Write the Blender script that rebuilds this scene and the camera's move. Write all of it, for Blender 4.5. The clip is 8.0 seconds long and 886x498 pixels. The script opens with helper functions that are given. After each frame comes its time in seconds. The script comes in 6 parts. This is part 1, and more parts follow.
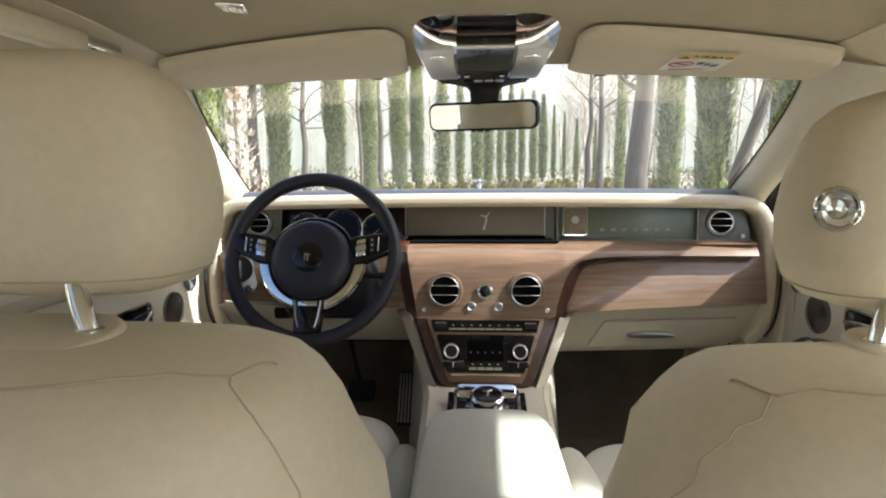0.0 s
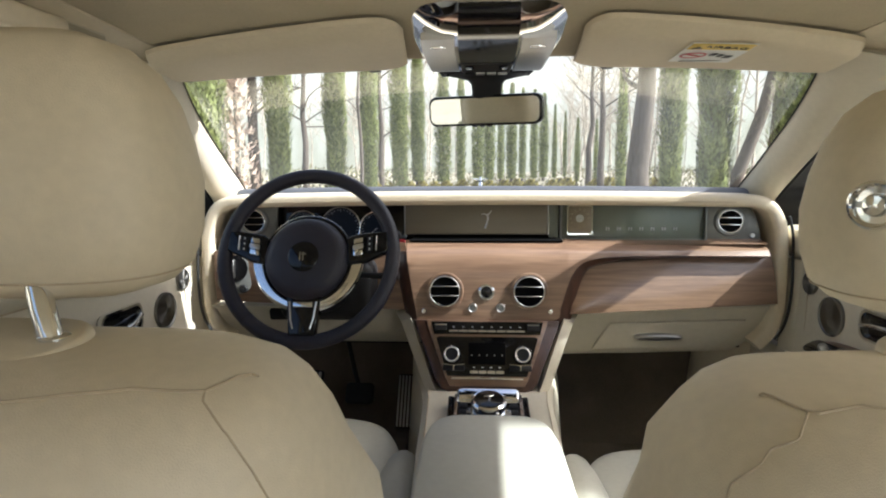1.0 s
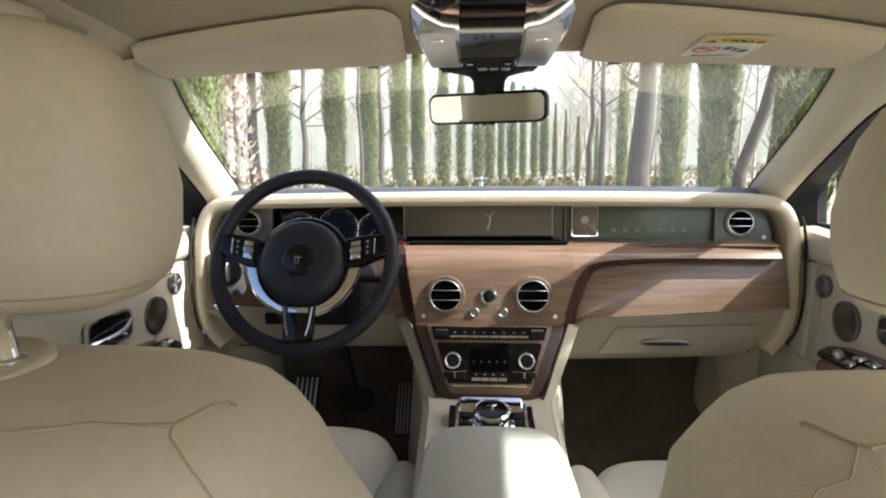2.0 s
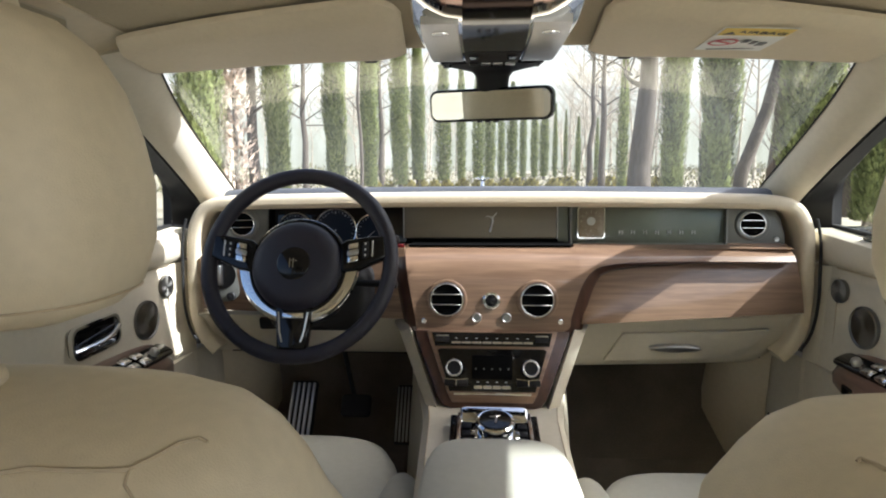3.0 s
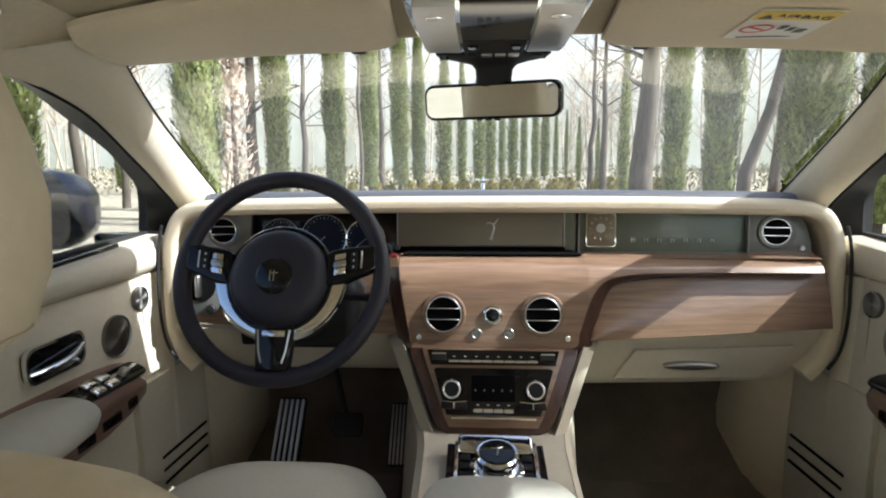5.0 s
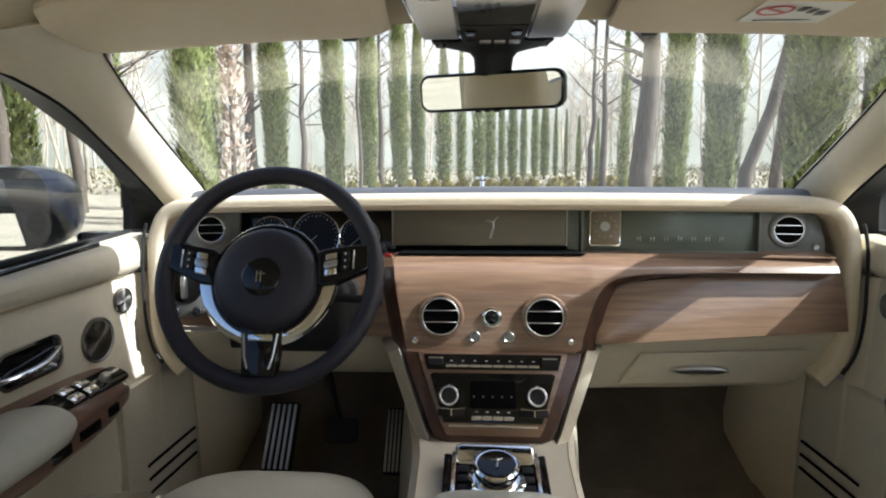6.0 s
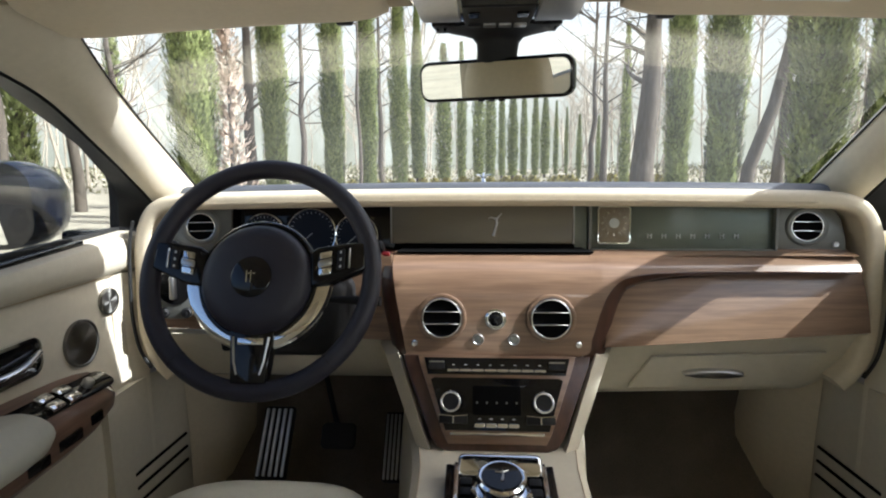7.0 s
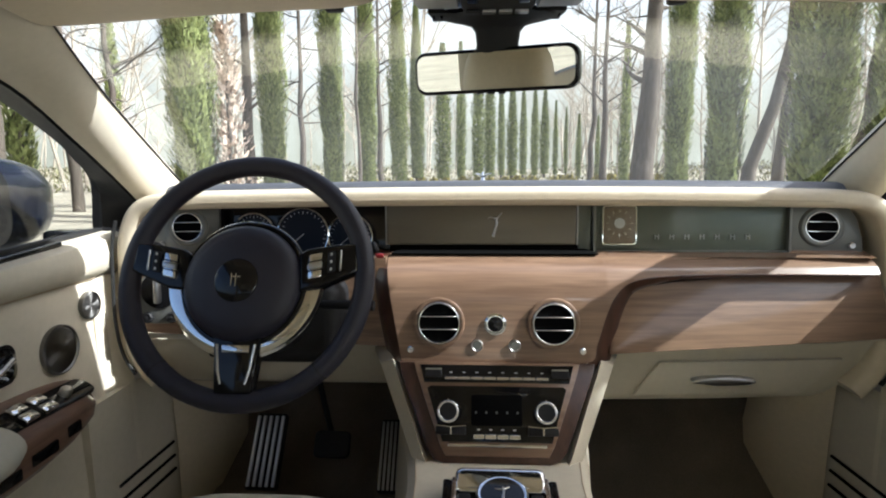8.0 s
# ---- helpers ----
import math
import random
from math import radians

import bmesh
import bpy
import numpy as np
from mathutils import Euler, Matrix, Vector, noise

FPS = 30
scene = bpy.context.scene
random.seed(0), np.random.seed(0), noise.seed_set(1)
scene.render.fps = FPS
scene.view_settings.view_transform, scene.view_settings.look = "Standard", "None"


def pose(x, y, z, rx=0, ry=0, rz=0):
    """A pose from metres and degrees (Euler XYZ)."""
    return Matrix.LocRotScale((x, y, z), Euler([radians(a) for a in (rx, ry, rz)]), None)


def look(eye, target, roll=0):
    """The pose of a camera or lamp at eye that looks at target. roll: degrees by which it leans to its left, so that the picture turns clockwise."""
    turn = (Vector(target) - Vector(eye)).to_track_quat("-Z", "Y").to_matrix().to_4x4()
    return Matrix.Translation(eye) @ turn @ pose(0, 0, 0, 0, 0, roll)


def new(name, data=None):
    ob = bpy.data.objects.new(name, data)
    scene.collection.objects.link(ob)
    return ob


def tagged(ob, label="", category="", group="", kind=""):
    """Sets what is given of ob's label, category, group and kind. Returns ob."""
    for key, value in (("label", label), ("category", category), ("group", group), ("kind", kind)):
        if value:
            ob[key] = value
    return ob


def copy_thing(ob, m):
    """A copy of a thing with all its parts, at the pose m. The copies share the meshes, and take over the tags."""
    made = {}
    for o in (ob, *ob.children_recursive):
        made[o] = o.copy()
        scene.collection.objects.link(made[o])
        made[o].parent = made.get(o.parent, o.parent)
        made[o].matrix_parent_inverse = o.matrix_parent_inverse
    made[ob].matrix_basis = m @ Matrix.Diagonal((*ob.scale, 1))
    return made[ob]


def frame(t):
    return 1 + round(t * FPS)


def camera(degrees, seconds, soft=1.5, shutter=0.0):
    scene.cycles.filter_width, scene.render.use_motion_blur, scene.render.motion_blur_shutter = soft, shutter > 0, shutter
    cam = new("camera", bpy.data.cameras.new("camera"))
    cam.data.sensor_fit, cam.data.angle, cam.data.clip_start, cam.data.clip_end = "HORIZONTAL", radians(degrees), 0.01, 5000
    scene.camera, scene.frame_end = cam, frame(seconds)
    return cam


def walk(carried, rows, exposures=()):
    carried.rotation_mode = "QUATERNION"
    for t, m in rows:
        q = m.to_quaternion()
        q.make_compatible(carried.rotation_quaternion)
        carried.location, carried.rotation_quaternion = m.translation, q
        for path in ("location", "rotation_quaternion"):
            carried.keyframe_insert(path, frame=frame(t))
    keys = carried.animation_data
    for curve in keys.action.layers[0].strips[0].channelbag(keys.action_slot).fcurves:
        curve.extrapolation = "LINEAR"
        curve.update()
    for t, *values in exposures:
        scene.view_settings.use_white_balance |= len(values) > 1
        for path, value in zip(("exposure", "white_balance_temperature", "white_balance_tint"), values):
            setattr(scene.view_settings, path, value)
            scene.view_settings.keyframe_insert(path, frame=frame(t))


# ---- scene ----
cam = camera(76.0, 8.0, 2.0)
PATH = [
    (0, (-0.025, 0.405, 1.258), (-0.139, 2.382, 0.98), -0.4),
    (0.5, (-0.027, 0.427, 1.254), (-0.143, 2.404, 0.973), -0.4),
    (1, (-0.027, 0.45, 1.252), (-0.143, 2.427, 0.971), -0.3),
    (1.5, (-0.028, 0.474, 1.254), (-0.145, 2.45, 0.971), -0.4),
    (3, (-0.036, 0.548, 1.253), (-0.153, 2.524, 0.968), -0.3),
    (3.5, (-0.037, 0.576, 1.252), (-0.155, 2.552, 0.967), -0.4),
    (4, (-0.035, 0.601, 1.256), (-0.155, 2.577, 0.972), -0.4),
    (4.5, (-0.035, 0.63, 1.259), (-0.155, 2.606, 0.975), -0.3),
    (6, (-0.032, 0.713, 1.249), (-0.15, 2.689, 0.963), -0.3),
    (6.5, (-0.036, 0.743, 1.244), (-0.156, 2.718, 0.954), -0.4),
    (7, (-0.037, 0.769, 1.24), (-0.156, 2.745, 0.949), -0.4),
    (7.5, (-0.037, 0.795, 1.237), (-0.154, 2.771, 0.947), -0.4),
    (8, (-0.036, 0.822, 1.235), (-0.153, 2.797, 0.944), -0.4),
]
walk(cam, [(t, look(eye, target, roll)) for t, eye, target, roll in PATH], [(0, 1.38, 5900, 9), (3, 1.34, 5850, 9), (5, 1.25, 5800, 8), (8, 1.15, 5800, 8)])

# ---- world, sun, exposure ----
world = bpy.data.worlds.new("world")
scene.world = world
world.use_nodes = True
wn = world.node_tree
sky = wn.nodes.new("ShaderNodeTexSky")
sky.sky_type = 'NISHITA'
sky.sun_disc = False
TO_SUN = Vector((1.0, -0.14, 0.82)).normalized()
sky.sun_elevation = math.asin(TO_SUN.z)
sky.sun_rotation = math.atan2(TO_SUN.x, TO_SUN.y)
sky.dust_density = 6.0
sky.air_density = 0.6
wn.links.new(sky.outputs[0], wn.nodes["Background"].inputs[0])
wn.nodes["Background"].inputs[1].default_value = 0.15
sun = new("sun", bpy.data.lights.new("sun", 'SUN'))
sun.data.energy, sun.data.angle, sun.data.color = 4.9, radians(0.6), (1.0, 0.96, 0.90)
sun.matrix_world = look(TO_SUN * 30, (0, 0, 0))


def seat_fill_light(eye, target, wide, high, watts):
    """Added fill lamp in a rear side window's opening to brighten the seat backs."""
    lamp = new("seat_fill_light", bpy.data.lights.new("seat_fill_light", 'AREA'))
    lamp.data.shape, lamp.data.size, lamp.data.size_y = 'RECTANGLE', wide, high
    lamp.data.energy, lamp.data.color = watts, (1.0, 0.98, 0.94)
    lamp.matrix_world = look(eye, target)


seat_fill_light((0.80, -0.25, 1.27), (-0.4, 0.7, 0.9), 0.9, 0.30, 1.9)


# ---- materials ----
def link(nt, a, b):
    nt.links.new(a, b)


def mat(name, col, rough=0.5, metal=0.0, var=0.12, scale=60.0, big=4.0, bump=0.15, bscale=400.0, coat=0.0, stretch=(1, 1, 1), spec=0.5, island=0.0, sheen=0.0):
    """Principled surface with two scales of tone variation and fine relief."""
    m = bpy.data.materials.new(name)
    m.use_nodes = True
    nt = m.node_tree
    b = nt.nodes["Principled BSDF"]
    tc = nt.nodes.new("ShaderNodeTexCoord")
    mp = nt.nodes.new("ShaderNodeMapping")
    mp.inputs["Scale"].default_value = stretch
    link(nt, tc.outputs["Object"], mp.inputs[0])
    n1 = nt.nodes.new("ShaderNodeTexNoise")
    n1.inputs["Scale"].default_value = scale
    n1.inputs["Detail"].default_value = 5
    n2 = nt.nodes.new("ShaderNodeTexNoise")
    n2.inputs["Scale"].default_value = big
    n2.inputs["Detail"].default_value = 3
    for n in (n1, n2):
        link(nt, mp.outputs[0], n.inputs["Vector"])
    add = nt.nodes.new("ShaderNodeMath")
    add.operation = 'ADD'
    link(nt, n1.outputs["Fac"], add.inputs[0])
    link(nt, n2.outputs["Fac"], add.inputs[1])
    rng = nt.nodes.new("ShaderNodeMapRange")
    rng.inputs[1].default_value, rng.inputs[2].default_value = 0.6, 1.4
    rng.inputs[3].default_value, rng.inputs[4].default_value = 1 - var, 1 + var
    link(nt, add.outputs[0], rng.inputs[0])
    last = rng.outputs[0]
    if island:
        geo = nt.nodes.new("ShaderNodeNewGeometry")
        r2 = nt.nodes.new("ShaderNodeMapRange")
        r2.inputs[3].default_value, r2.inputs[4].default_value = 1 - island, 1 + island
        link(nt, geo.outputs["Random Per Island"], r2.inputs[0])
        mu = nt.nodes.new("ShaderNodeMath")
        mu.operation = 'MULTIPLY'
        link(nt, last, mu.inputs[0])
        link(nt, r2.outputs[0], mu.inputs[1])
        last = mu.outputs[0]
    mul = nt.nodes.new("ShaderNodeVectorMath")
    mul.operation = 'SCALE'
    mul.inputs[0].default_value = col
    link(nt, last, mul.inputs["Scale"])
    link(nt, mul.outputs[0], b.inputs["Base Color"])
    b.inputs["Roughness"].default_value = rough
    b.inputs["Metallic"].default_value = metal
    b.inputs["Coat Weight"].default_value = coat
    b.inputs["Coat Roughness"].default_value = 0.06
    b.inputs["Specular IOR Level"].default_value = spec
    b.inputs["Sheen Weight"].default_value = sheen
    if bump:
        n3 = nt.nodes.new("ShaderNodeTexNoise")
        n3.inputs["Scale"].default_value = bscale
        n3.inputs["Detail"].default_value = 2
        link(nt, mp.outputs[0], n3.inputs["Vector"])
        bp = nt.nodes.new("ShaderNodeBump")
        bp.inputs["Strength"].default_value = bump
        bp.inputs["Distance"].default_value = 0.002
        link(nt, n3.outputs["Fac"], bp.inputs["Height"])
        link(nt, bp.outputs[0], b.inputs["Normal"])
    return m


def wood_mat(name, dark, light, stretch, coat=0.7):
    m = bpy.data.materials.new(name)
    m.use_nodes = True
    nt = m.node_tree
    b = nt.nodes["Principled BSDF"]
    tc = nt.nodes.new("ShaderNodeTexCoord")
    mp = nt.nodes.new("ShaderNodeMapping")
    mp.inputs["Scale"].default_value = stretch
    link(nt, tc.outputs["Object"], mp.inputs[0])
    n1 = nt.nodes.new("ShaderNodeTexNoise")
    n1.inputs["Scale"].default_value, n1.inputs["Detail"].default_value, n1.inputs["Distortion"].default_value = 3.0, 8, 0.6
    link(nt, mp.outputs[0], n1.inputs["Vector"])
    n2 = nt.nodes.new("ShaderNodeTexNoise")
    n2.inputs["Scale"].default_value, n2.inputs["Detail"].default_value = 11.0, 4
    link(nt, mp.outputs[0], n2.inputs["Vector"])
    n4 = nt.nodes.new("ShaderNodeTexNoise")
    n4.inputs["Scale"].default_value, n4.inputs["Detail"].default_value = 5.0, 2
    link(nt, tc.outputs["Object"], n4.inputs["Vector"])
    a1 = nt.nodes.new("ShaderNodeMath")
    a1.operation = 'MULTIPLY_ADD'
    a1.inputs[1].default_value = 0.5
    link(nt, n2.outputs["Fac"], a1.inputs[0])
    link(nt, n1.outputs["Fac"], a1.inputs[2])
    a2 = nt.nodes.new("ShaderNodeMath")
    a2.operation = 'MULTIPLY_ADD'
    a2.inputs[1].default_value = 0.5
    link(nt, n4.outputs["Fac"], a2.inputs[0])
    link(nt, a1.outputs[0], a2.inputs[2])
    ramp = nt.nodes.new("ShaderNodeValToRGB")
    ramp.color_ramp.elements[0].position, ramp.color_ramp.elements[0].color = 0.36, (*dark, 1)
    ramp.color_ramp.elements[1].position, ramp.color_ramp.elements[1].color = 0.64, (*light, 1)
    sc = nt.nodes.new("ShaderNodeMath")
    sc.operation = 'MULTIPLY'
    sc.inputs[1].default_value = 0.5
    link(nt, a2.outputs[0], sc.inputs[0])
    link(nt, sc.outputs[0], ramp.inputs[0])
    link(nt, ramp.outputs[0], b.inputs["Base Color"])
    b.inputs["Roughness"].default_value = 0.35
    b.inputs["Coat Weight"].default_value = coat
    b.inputs["Coat Roughness"].default_value = 0.05
    return m


def glass_mat(name, tint=(0.97, 0.985, 0.975), gloss=0.12):
    """Thin pane: clear, with mirror gloss that grows at grazing angles."""
    m = bpy.data.materials.new(name)
    m.use_nodes = True
    nt = m.node_tree
    out = nt.nodes["Material Output"]
    tr = nt.nodes.new("ShaderNodeBsdfTransparent")
    tr.inputs[0].default_value = (*tint, 1)
    gl = nt.nodes.new("ShaderNodeBsdfGlossy")
    gl.inputs["Roughness"].default_value = 0.02
    fr = nt.nodes.new("ShaderNodeFresnel")
    fr.inputs[0].default_value = 1.45
    mu = nt.nodes.new("ShaderNodeMath")
    mu.operation = 'MULTIPLY'
    mu.inputs[1].default_value = gloss
    link(nt, fr.outputs[0], mu.inputs[0])
    mx = nt.nodes.new("ShaderNodeMixShader")
    link(nt, mu.outputs[0], mx.inputs[0])
    link(nt, tr.outputs[0], mx.inputs[1])
    link(nt, gl.outputs[0], mx.inputs[2])
    link(nt, mx.outputs[0], out.inputs[0])
    return m


def glow_mat(name, col, strength):
    m = bpy.data.materials.new(name)
    m.use_nodes = True
    b = m.node_tree.nodes["Principled BSDF"]
    b.inputs["Base Color"].default_value = (0.01, 0.01, 0.012, 1)
    b.inputs["Roughness"].default_value = 0.5
    b.inputs["Specular IOR Level"].default_value = 0.15
    b.inputs["Emission Color"].default_value = (*col, 1)
    b.inputs["Emission Strength"].default_value = strength
    return m


LEATHER = mat("cream_leather", (0.645, 0.565, 0.42), 0.48, var=0.07, scale=90, big=5, bump=0.25, bscale=900)
LEATHER_SEAT = mat("pale_seat_leather", (0.555, 0.54, 0.465), 0.46, var=0.06, scale=80, big=5, bump=0.25, bscale=900)
LEATHER_DOOR = mat("cream_door_leather", (0.60, 0.55, 0.44), 0.5, var=0.06, scale=80, big=4, bump=0.25, bscale=900)
LINING = mat("headliner_cloth", (0.52, 0.45, 0.32), 0.9, var=0.10, scale=300, big=8, bump=0.5, bscale=1800, spec=0.2)
VISOR = mat("visor_leather", (0.63, 0.545, 0.40), 0.6, var=0.06, scale=120, big=6, bump=0.3, bscale=1000)
SEAM = mat("seam_thread", (0.46, 0.38, 0.265), 0.8, var=0.1)
WOOD = wood_mat("walnut_veneer", (0.155, 0.093, 0.059), (0.295, 0.190, 0.121), (1.2, 10, 26))
WOOD_EDGE = wood_mat("dark_walnut_edge", (0.035, 0.017, 0.011), (0.085, 0.038, 0.024), (10, 10, 3), 0.3)
WOOD_DOOR = wood_mat("door_walnut", (0.11, 0.062, 0.043), (0.23, 0.135, 0.092), (20, 1.5, 24))
BLACK_LEATHER = mat("black_leather", (0.017, 0.016, 0.026), 0.45, var=0.15, bump=0.3, bscale=1000)
BLACK_GLOSS = mat("piano_black", (0.006, 0.006, 0.007), 0.08, var=0.05, bump=0, coat=0.15, spec=0.35)
BLACK_PLASTIC = mat("black_plastic", (0.011, 0.011, 0.012), 0.55, var=0.15, bump=0.2, bscale=1200, spec=0.3)
BLACK_DEEP = mat("vent_void", (0.004, 0.004, 0.004), 0.9, var=0.1, bump=0, spec=0.05)
BRONZE = mat("bronze_clock_plate", (0.27, 0.22, 0.165), 0.36, metal=0.6, var=0.15, scale=200, bump=0.1, bscale=600)
RUBBER = mat("black_rubber", (0.012, 0.012, 0.012), 0.7, var=0.2, bump=0.3)
CHROME = mat("chrome", (0.82, 0.83, 0.84), 0.06, metal=1, var=0.03, bump=0.02, bscale=60)
STEEL = mat("brushed_steel", (0.55, 0.55, 0.54), 0.28, metal=1, var=0.1, scale=200, bump=0.1, bscale=600, stretch=(1, 1, 8))
SPEAKER = mat("speaker_grille_metal", (0.22, 0.215, 0.205), 0.36, metal=1, var=0.1, scale=500, bump=0.0)
sb = SPEAKER.node_tree.nodes["Principled BSDF"]
sb.inputs["Anisotropic"].default_value = 0.92
st_ = SPEAKER.node_tree.nodes.new("ShaderNodeTangent")
st_.direction_type, st_.axis = 'RADIAL', 'X'
link(SPEAKER.node_tree, st_.outputs[0], sb.inputs["Tangent"])
GREY = mat("satin_grey_trim", (0.19, 0.195, 0.18), 0.35, metal=0.4, var=0.08, bump=0.1, bscale=800)
SCREEN = mat("brushed_bronze_screen", (0.17, 0.15, 0.11), 0.34, metal=0.35, var=0.1, scale=260, big=6, bump=0.12, bscale=500, stretch=(0.3, 1, 6))
GALLERY = mat("grey_green_panel", (0.15, 0.165, 0.135), 0.3, metal=0.3, var=0.08, scale=150, bump=0.08, bscale=500)
CARPET = mat("dark_brown_carpet", (0.23, 0.20, 0.16), 0.95, var=0.3, scale=350, big=9, bump=1.0, bscale=900, spec=0.1)
COWL = mat("blue_grey_cowl", (0.07, 0.075, 0.085), 0.55, var=0.1, bump=0.3, bscale=700)
PAINT = mat("midnight_blue_paint", (0.007, 0.009, 0.018), 0.22, var=0.1, bump=0, coat=0.35, spec=0.35)
WHITE = mat("white_label", (0.75, 0.75, 0.72), 0.5, var=0.05, bump=0)
YELLOW = mat("yellow_label", (0.75, 0.55, 0.12), 0.5, var=0.05, bump=0)
INK = mat("dark_ink", (0.03, 0.03, 0.03), 0.5, var=0.05, bump=0)
RED = mat("red_ink", (0.5, 0.04, 0.05), 0.4, var=0.05, bump=0)
GLASS = glass_mat("window_glass", (0.90, 0.915, 0.90))
SCREEN_GLASS = glass_mat("windscreen_glass", (0.97, 0.985, 0.975), 0.16)
nt = SCREEN_GLASS.node_tree  # patchy translucent film added to veil the view outside like haze
haze_veil = nt.nodes.new("ShaderNodeBsdfTranslucent")
haze_veil.inputs[0].default_value = (0.8, 0.79, 0.75, 1)
dn = nt.nodes.new("ShaderNodeTexNoise")
dn.inputs["Scale"].default_value, dn.inputs["Detail"].default_value = 3.0, 6
dt = nt.nodes.new("ShaderNodeTexCoord")
dr = nt.nodes.new("ShaderNodeMapRange")
dr.inputs[1].default_value, dr.inputs[2].default_value, dr.inputs[3].default_value, dr.inputs[4].default_value = 0.35, 0.75, 0.006, 0.018
dx = nt.nodes.new("ShaderNodeMixShader")
link(nt, dt.outputs["Object"], dn.inputs["Vector"])
link(nt, dn.outputs["Fac"], dr.inputs[0])
link(nt, dr.outputs[0], dx.inputs[0])
link(nt, nt.nodes["Mix Shader"].outputs[0], dx.inputs[1])
link(nt, haze_veil.outputs[0], dx.inputs[2])
link(nt, dx.outputs[0], nt.nodes["Material Output"].inputs[0])
GLASS_DIAL = glass_mat("panel_glass", (0.97, 0.98, 0.97), 0.12)
MIRROR = mat("mirror_glass", (0.85, 0.87, 0.86), 0.01, metal=1, var=0.01, bump=0)
DIAL = glow_mat("dial_face", (0.05, 0.12, 0.25), 0.006)
DIAL_MARK = mat("dial_marks", (0.6, 0.6, 0.6), 0.4, var=0.05, bump=0)
CYPRESS = mat("cypress_foliage", (0.205, 0.235, 0.09), 0.75, var=0.35, scale=3, big=0.7, bump=0, island=0.55, spec=0.2)
BARK = mat("bark", (0.115, 0.098, 0.082), 0.9, var=0.4, scale=14, big=2, bump=0.8, bscale=30, stretch=(1, 1, 0.2), spec=0.1)
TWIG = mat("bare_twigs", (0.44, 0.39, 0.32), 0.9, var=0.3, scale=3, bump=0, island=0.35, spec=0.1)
BRUSH = mat("dry_brush", (0.20, 0.19, 0.115), 0.9, var=0.3, scale=2, bump=0, island=0.45, spec=0.1)
RUSSET = mat("dry_beech_leaves", (0.48, 0.38, 0.31), 0.8, var=0.3, scale=4, bump=0, island=0.5, spec=0.1)
SHRUB = mat("golden_shrub", (0.30, 0.26, 0.08), 0.8, var=0.3, scale=6, bump=0, island=0.5, spec=0.1)
GROUND = mat("dry_winter_ground", (0.40, 0.36, 0.28), 0.95, var=0.35, scale=1.5, big=0.15, bump=0.5, bscale=8, spec=0.1)

# ---- building helpers ----
BASE = {}


def thing(name, loc, label, category, group="", kind=""):
    ob = new(name)
    ob.empty_display_size = 0.05
    ob.location = loc
    BASE[ob] = Vector(loc)
    return tagged(ob, label, category, group, kind)


def mesh_of(name, bm, material, base, sharp=38):
    bmesh.ops.recalc_face_normals(bm, faces=bm.faces)
    bm.transform(Matrix.Translation(-base))
    me = bpy.data.meshes.new(name)
    bm.to_mesh(me)
    bm.free()
    me.materials.append(material)
    me.polygons.foreach_set("use_smooth", [True] * len(me.polygons))
    me.set_sharp_from_angle(angle=radians(sharp))
    return me


def part(name, bm, material, parent, label=""):
    base = BASE[parent]
    ob = new(name, mesh_of(name, bm, material, base))
    ob.parent = parent
    BASE[ob] = base
    if label:
        tagged(ob, label)
    return ob


def solo(name, bm, material, loc, label, category, group="", kind=""):
    ob = new(name, mesh_of(name, bm, material, Vector(loc)))
    ob.location = loc
    BASE[ob] = Vector(loc)
    return tagged(ob, label, category, group, kind)


def bevel(bm, faces, r, seg=2):
    es = list({e for f in faces for e in f.edges})
    bmesh.ops.bevel(bm, geom=es, offset=r, segments=seg, profile=0.5, affect='EDGES', clamp_overlap=True)


def box(bm, c, s, r=0.0, seg=2, m=None):
    """A rounded block; c centre, s full sizes."""
    mm = (m or Matrix()) @ Matrix.LocRotScale(c, None, s)
    vs = bmesh.ops.create_cube(bm, size=1, matrix=mm)["verts"]
    if r:
        bevel(bm, list({f for v in vs for f in v.link_faces}), r, seg)
    return bm


def rrect(w, h, r, n=5, cx=0, cy=0):
    pts = []
    for k, (sx, sy) in enumerate(((1, 1), (-1, 1), (-1, -1), (1, -1))):
        for i in range(n + 1):
            a = radians(90 * k + 90 * i / n)
            pts.append((cx + sx * (w / 2 - r) + r * math.cos(a), cy + sy * (h / 2 - r) + r * math.sin(a)))
    return pts


def ngon(r, n=28, cx=0, cy=0, ry=None):
    return [(cx + r * math.cos(2 * math.pi * i / n), cy + (ry or r) * math.sin(2 * math.pi * i / n)) for i in range(n)]


def plate(bm, pts, m, h, r=0.0, seg=2):
    """A plate of outline pts in m's x-y plane, from z = 0 up to h, its upper edge rounded by r."""
    rings = [[(x, y, 0) for x, y in pts]]
    cx, cy = sum(p[0] for p in pts) / len(pts), sum(p[1] for p in pts) / len(pts)
    size = max(max(abs(p[0] - cx) for p in pts), 1e-6), max(max(abs(p[1] - cy) for p in pts), 1e-6)
    if r:
        for i in range(seg + 1):
            a = math.pi / 2 * i / seg
            d = r * (1 - math.cos(a))
            rings.append([(cx + (x - cx) * (1 - d / size[0]), cy + (y - cy) * (1 - d / size[1]), h - r + r * math.sin(a)) for x, y in pts])
    else:
        rings.append([(x, y, h) for x, y in pts])
    return loft(bm, [[m @ Vector(p) for p in ring] for ring in rings])


